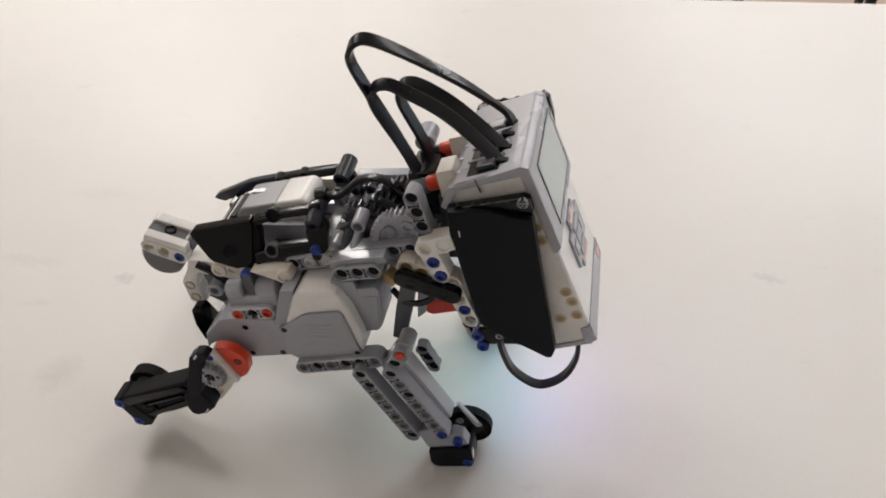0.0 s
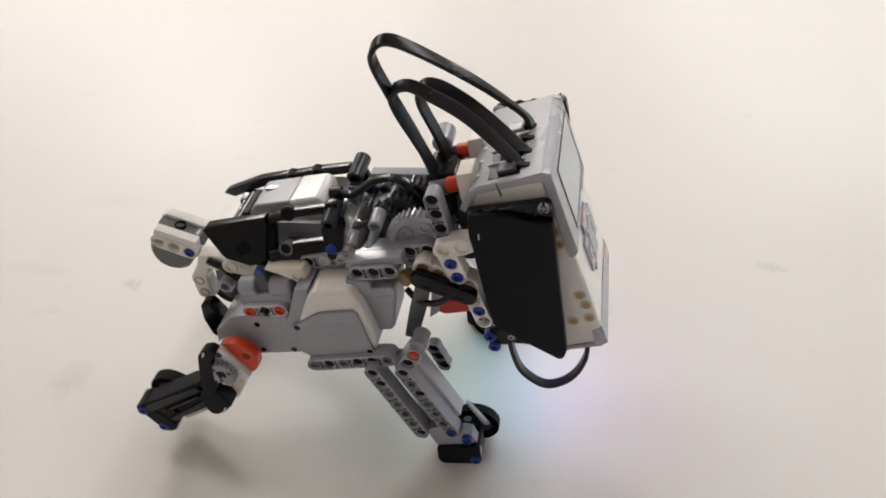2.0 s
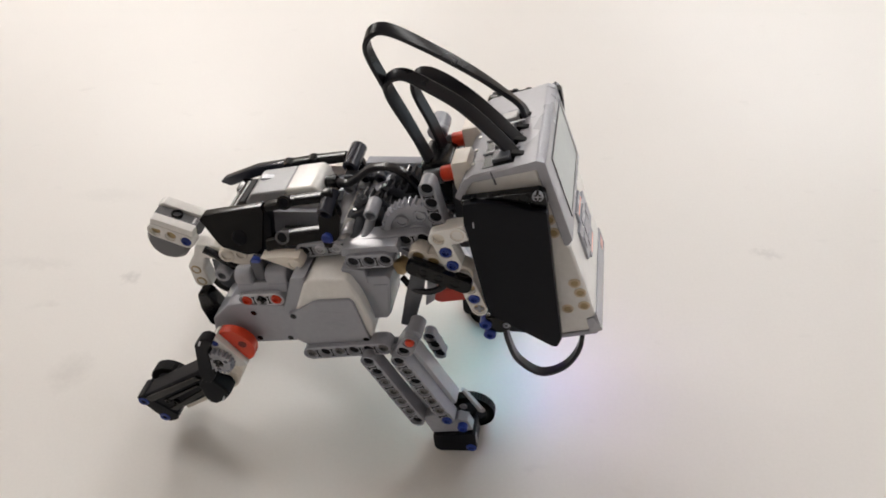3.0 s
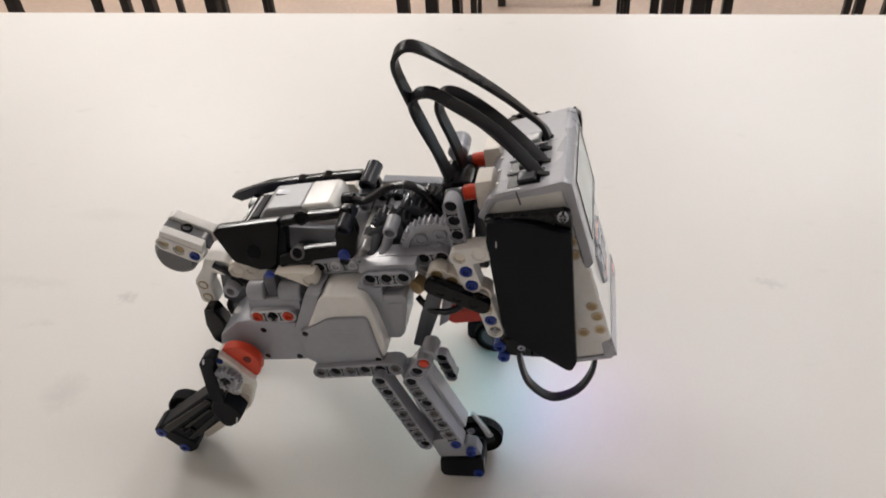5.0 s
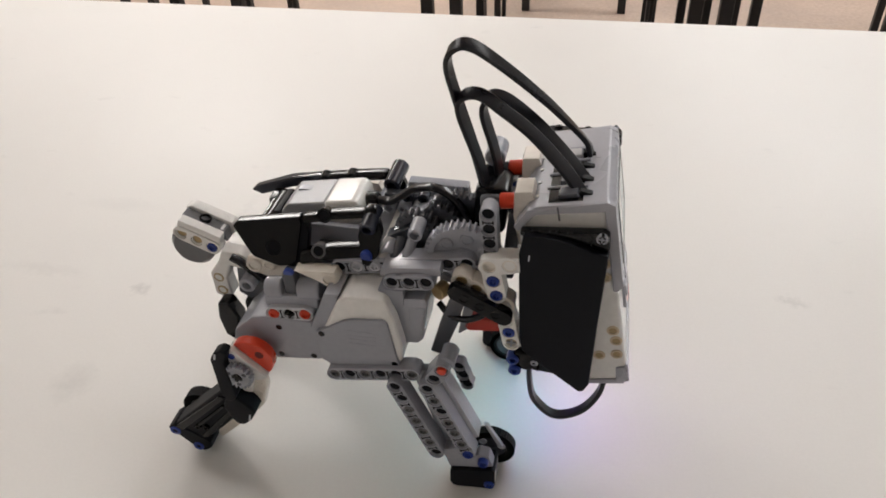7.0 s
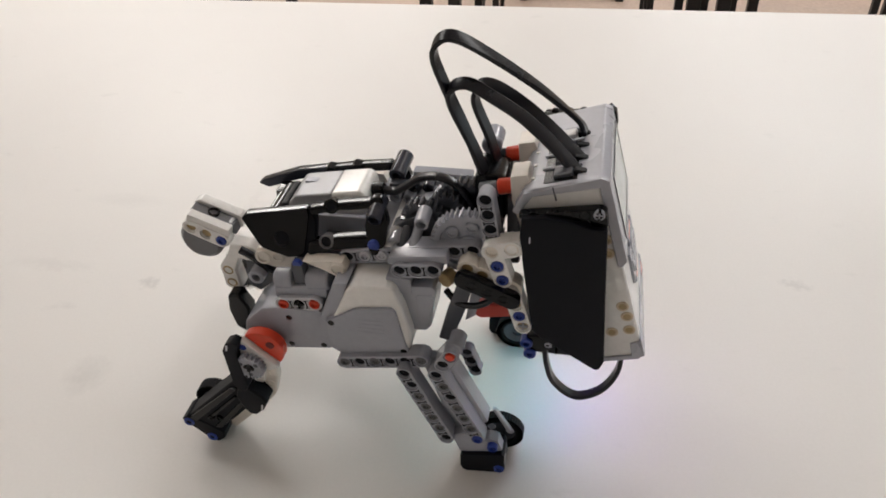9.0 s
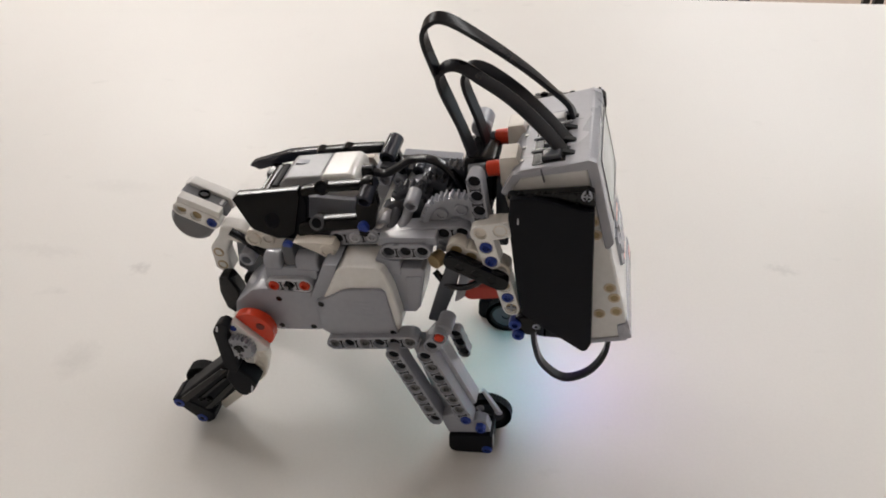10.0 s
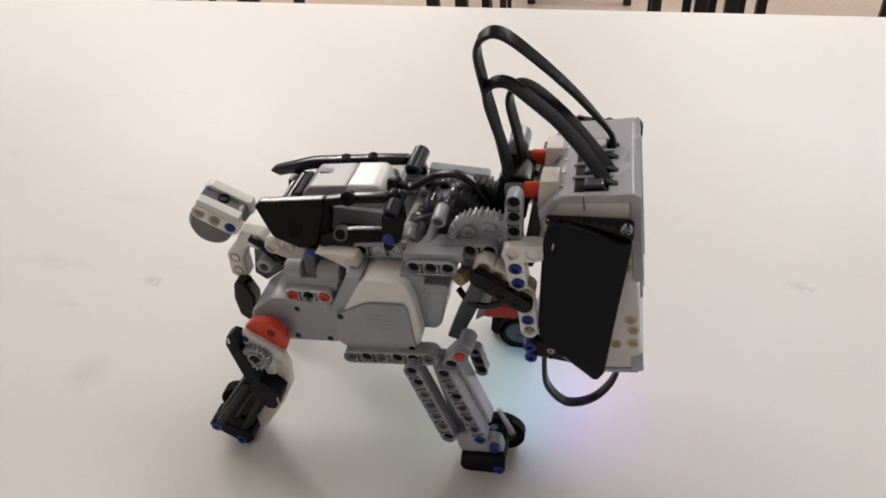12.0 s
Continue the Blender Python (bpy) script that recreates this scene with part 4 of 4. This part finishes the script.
# red pegs and white brackets on the back of the brick
for yy in (35.0, 62.5):
    b = part("neck_bracket", slab([(17.8, 157.2), (24.6, 158.6), (28, 150), (27, 134), (22.4, 132), (18.6, 146)], yy - 6.5, yy + 5.5, 0.6), CREAM, head, "cream white bracket")
    part("red_peg", rod((12.5, yy, 148.2), (19.5, yy, 149.8), 3.4, 16, 0.4), RED, b, "orange-red peg")
    part("peg_sleeve", rod((5.0, yy, 145.8), (12.6, yy, 147.6), 3.5, 16, 0.5, hollow=2.2), DARK, b, "dark sleeve")
part("peg_tube", rod((6.0, 60, 153), (6.0, 72, 154), 4.5, 16, 0.5, hollow=2.2), GREY, head)
part("neck_core", block(1, 15, 42, 64, 126, 149, 2.5), BLACK, head, "black block where the cables run down")
part("neck_plate", block(16.5, 22, 30, 84, 112, 146, 1.2), DARK, head)

# cables: three loops over the neck into the ports, one under the chin
part("cable", ribbon([(9.5, 47, 130), (-0.5, 49.5, 159), (-11, 51.5, 184), (-15.2, 52, 197), (-12.8, 52, 203.4), (-6.4, 53, 204.4), (6.2, 55, 197), (23, 58, 184.5), (35, 60, 174), (42.5, 61, 166.5), (45.5, 61.5, 160)], 6.0, 2.4, (0.1, 0.86, 0.5), (0.3, 0.8, -0.6)), CABLE, head, "flat black cable in a high loop")
part("cable", ribbon([(12, 44, 130), (1.5, 47, 157), (-8.4, 49.5, 177.5), (-8.0, 50, 184.5), (-1.5, 50, 186.4), (8, 48.5, 182), (21, 44.5, 175.5), (34, 37, 167.5), (44, 31.5, 159)], 6.0, 2.4, (0.1, 0.86, 0.5)), CABLE, head, "flat black cable in a low loop")
part("cable", ribbon([(14, 54, 131), (6.5, 57, 157), (-0.5, 59.5, 174.5), (1.2, 60, 181.4), (8, 60, 181.4), (21, 55, 175.5), (35, 46, 167.5), (44.5, 41, 160)], 6.0, 2.4, (0.1, 0.86, 0.5)), CABLE, head, "flat black cable in a low loop")
part("chin_cable", ribbon([(34.5, 24, 74), (36, 24, 60), (40, 25, 46), (50.5, 26, 36.4), (62, 28, 40.5), (68.8, 31, 52), (70, 34, 68)], 5.4, 2.4), CABLE, head, "flat black cable looping under the chin")
# colour sensor under the chin
sens = part("colour_sensor", block(28, 50, 46, 66, 52, 70, 1.5), WHITE, head, "white and grey colour sensor pointing down")
# unseen baffle, added to part the cyan and violet light on the table
part("sensor_baffle", joined(block(38.8, 40.2, 45, 67, 43.6, 53, 0.3), block(28, 50, 45, 46.6, 44, 53, 0.4), block(28, 50, 65.4, 67, 44, 53, 0.4)), BLACK, sens)
part("sensor_lens", slab([(29, 52.4), (29, 51.6), (38.6, 44.6), (38.6, 52.4)], 50, 62, 0.2), LED_G, sens, "cyan glowing sensor lens")
part("sensor_lens", slab([(40.4, 52.4), (40.4, 44.6), (50, 51.6), (50, 52.4)], 50, 62, 0.2), LED_V, sens, "violet glowing sensor lens")


# ---- what moves ----
BODY = [  # seconds, nose-down tilt about the fore feet, nod of the head
    (0.0, -4.78, -0.58),
    (0.1, -3.90, -0.40),
    (0.2, -2.10, -0.30),
    (0.3, -1.80, -0.25),
    (0.5, -1.87, -0.22),
    (1.0, -1.50, -0.40),
    (1.5, -1.67, -0.27),
    (2.0, -1.51, -0.30),
    (2.5, -1.62, -0.38),
    (3.0, -0.82, -0.37),
    (5.0, -0.03, -0.25),
    (5.5, 0.00, -0.00),
    (6.0, 0.82, -0.07),
    (6.5, 0.96, 1.60),
    (7.0, 1.01, 4.37),
    (7.2, 1.00, 4.60),
    (7.7, 0.90, 4.60),
    (8.3, 0.80, 1.50),
    (8.6, 0.70, 0.00),
    (9.0, 0.68, -0.15),
    (9.5, 1.02, -0.23),
    (10.0, 0.99, -0.25),
    (10.5, 0.67, -0.19),
    (10.6, 1.90, -0.10),
    (10.7, 4.00, -0.10),
    (10.8, 3.75, -0.10),
    (11.0, 3.79, -0.12),
    (11.5, 3.68, 1.38),
    (12.0, 3.95, 3.99),
]
NEAR_LEG = [(0, 38.7), (0.1, 36.5), (0.2, 31), (0.5, 29), (1.5, 28.7), (2, 29.6), (2.1, 54), (2.2, 90), (2.3, 82), (2.4, 48.3), (2.5, 66), (2.6, 112), (2.7, 91), (2.8, 58), (2.9, 37), (3, 28), (3.2, 27.5), (5, 18.2), (5.5, 17.7), (6, 14.3), (8.8, 14.1), (10.1, 14.4), (10.2, 40.3), (10.3, 63.5), (10.4, 41), (10.5, 15.5), (10.6, 8), (10.7, -1), (10.8, 0), (12, 0)]
FAR_LEG = [(0.0, 38.7), (0.2, 31.0), (0.5, 29.0), (3.0, 28.0), (5.0, 18.2), (6.0, 14.3), (8.8, 14.1), (8.9, 24.0), (9.0, 36.0), (9.1, 54.0), (9.2, 72.0), (9.3, 52.0), (9.4, 32.0), (9.5, 17.0), (9.6, 14.3), (10.5, 14.3), (10.6, 8.0), (10.7, 0.0), (12.0, 0.0)]


def motions():
    walk(robot, [(t, pose(0, 0, 0, 0, a, 0)) for t, a, b in BODY])
    walk(head, [(t, pose(*(c * MM for c in NECK), 0, b, 0)) for t, a, b in BODY])
    for leg, rows in zip(legs, (NEAR_LEG, FAR_LEG)):
        walk(leg, [(t, pose(*(c * MM for c in HIP), 0, a, 0)) for t, a in rows])


motions()
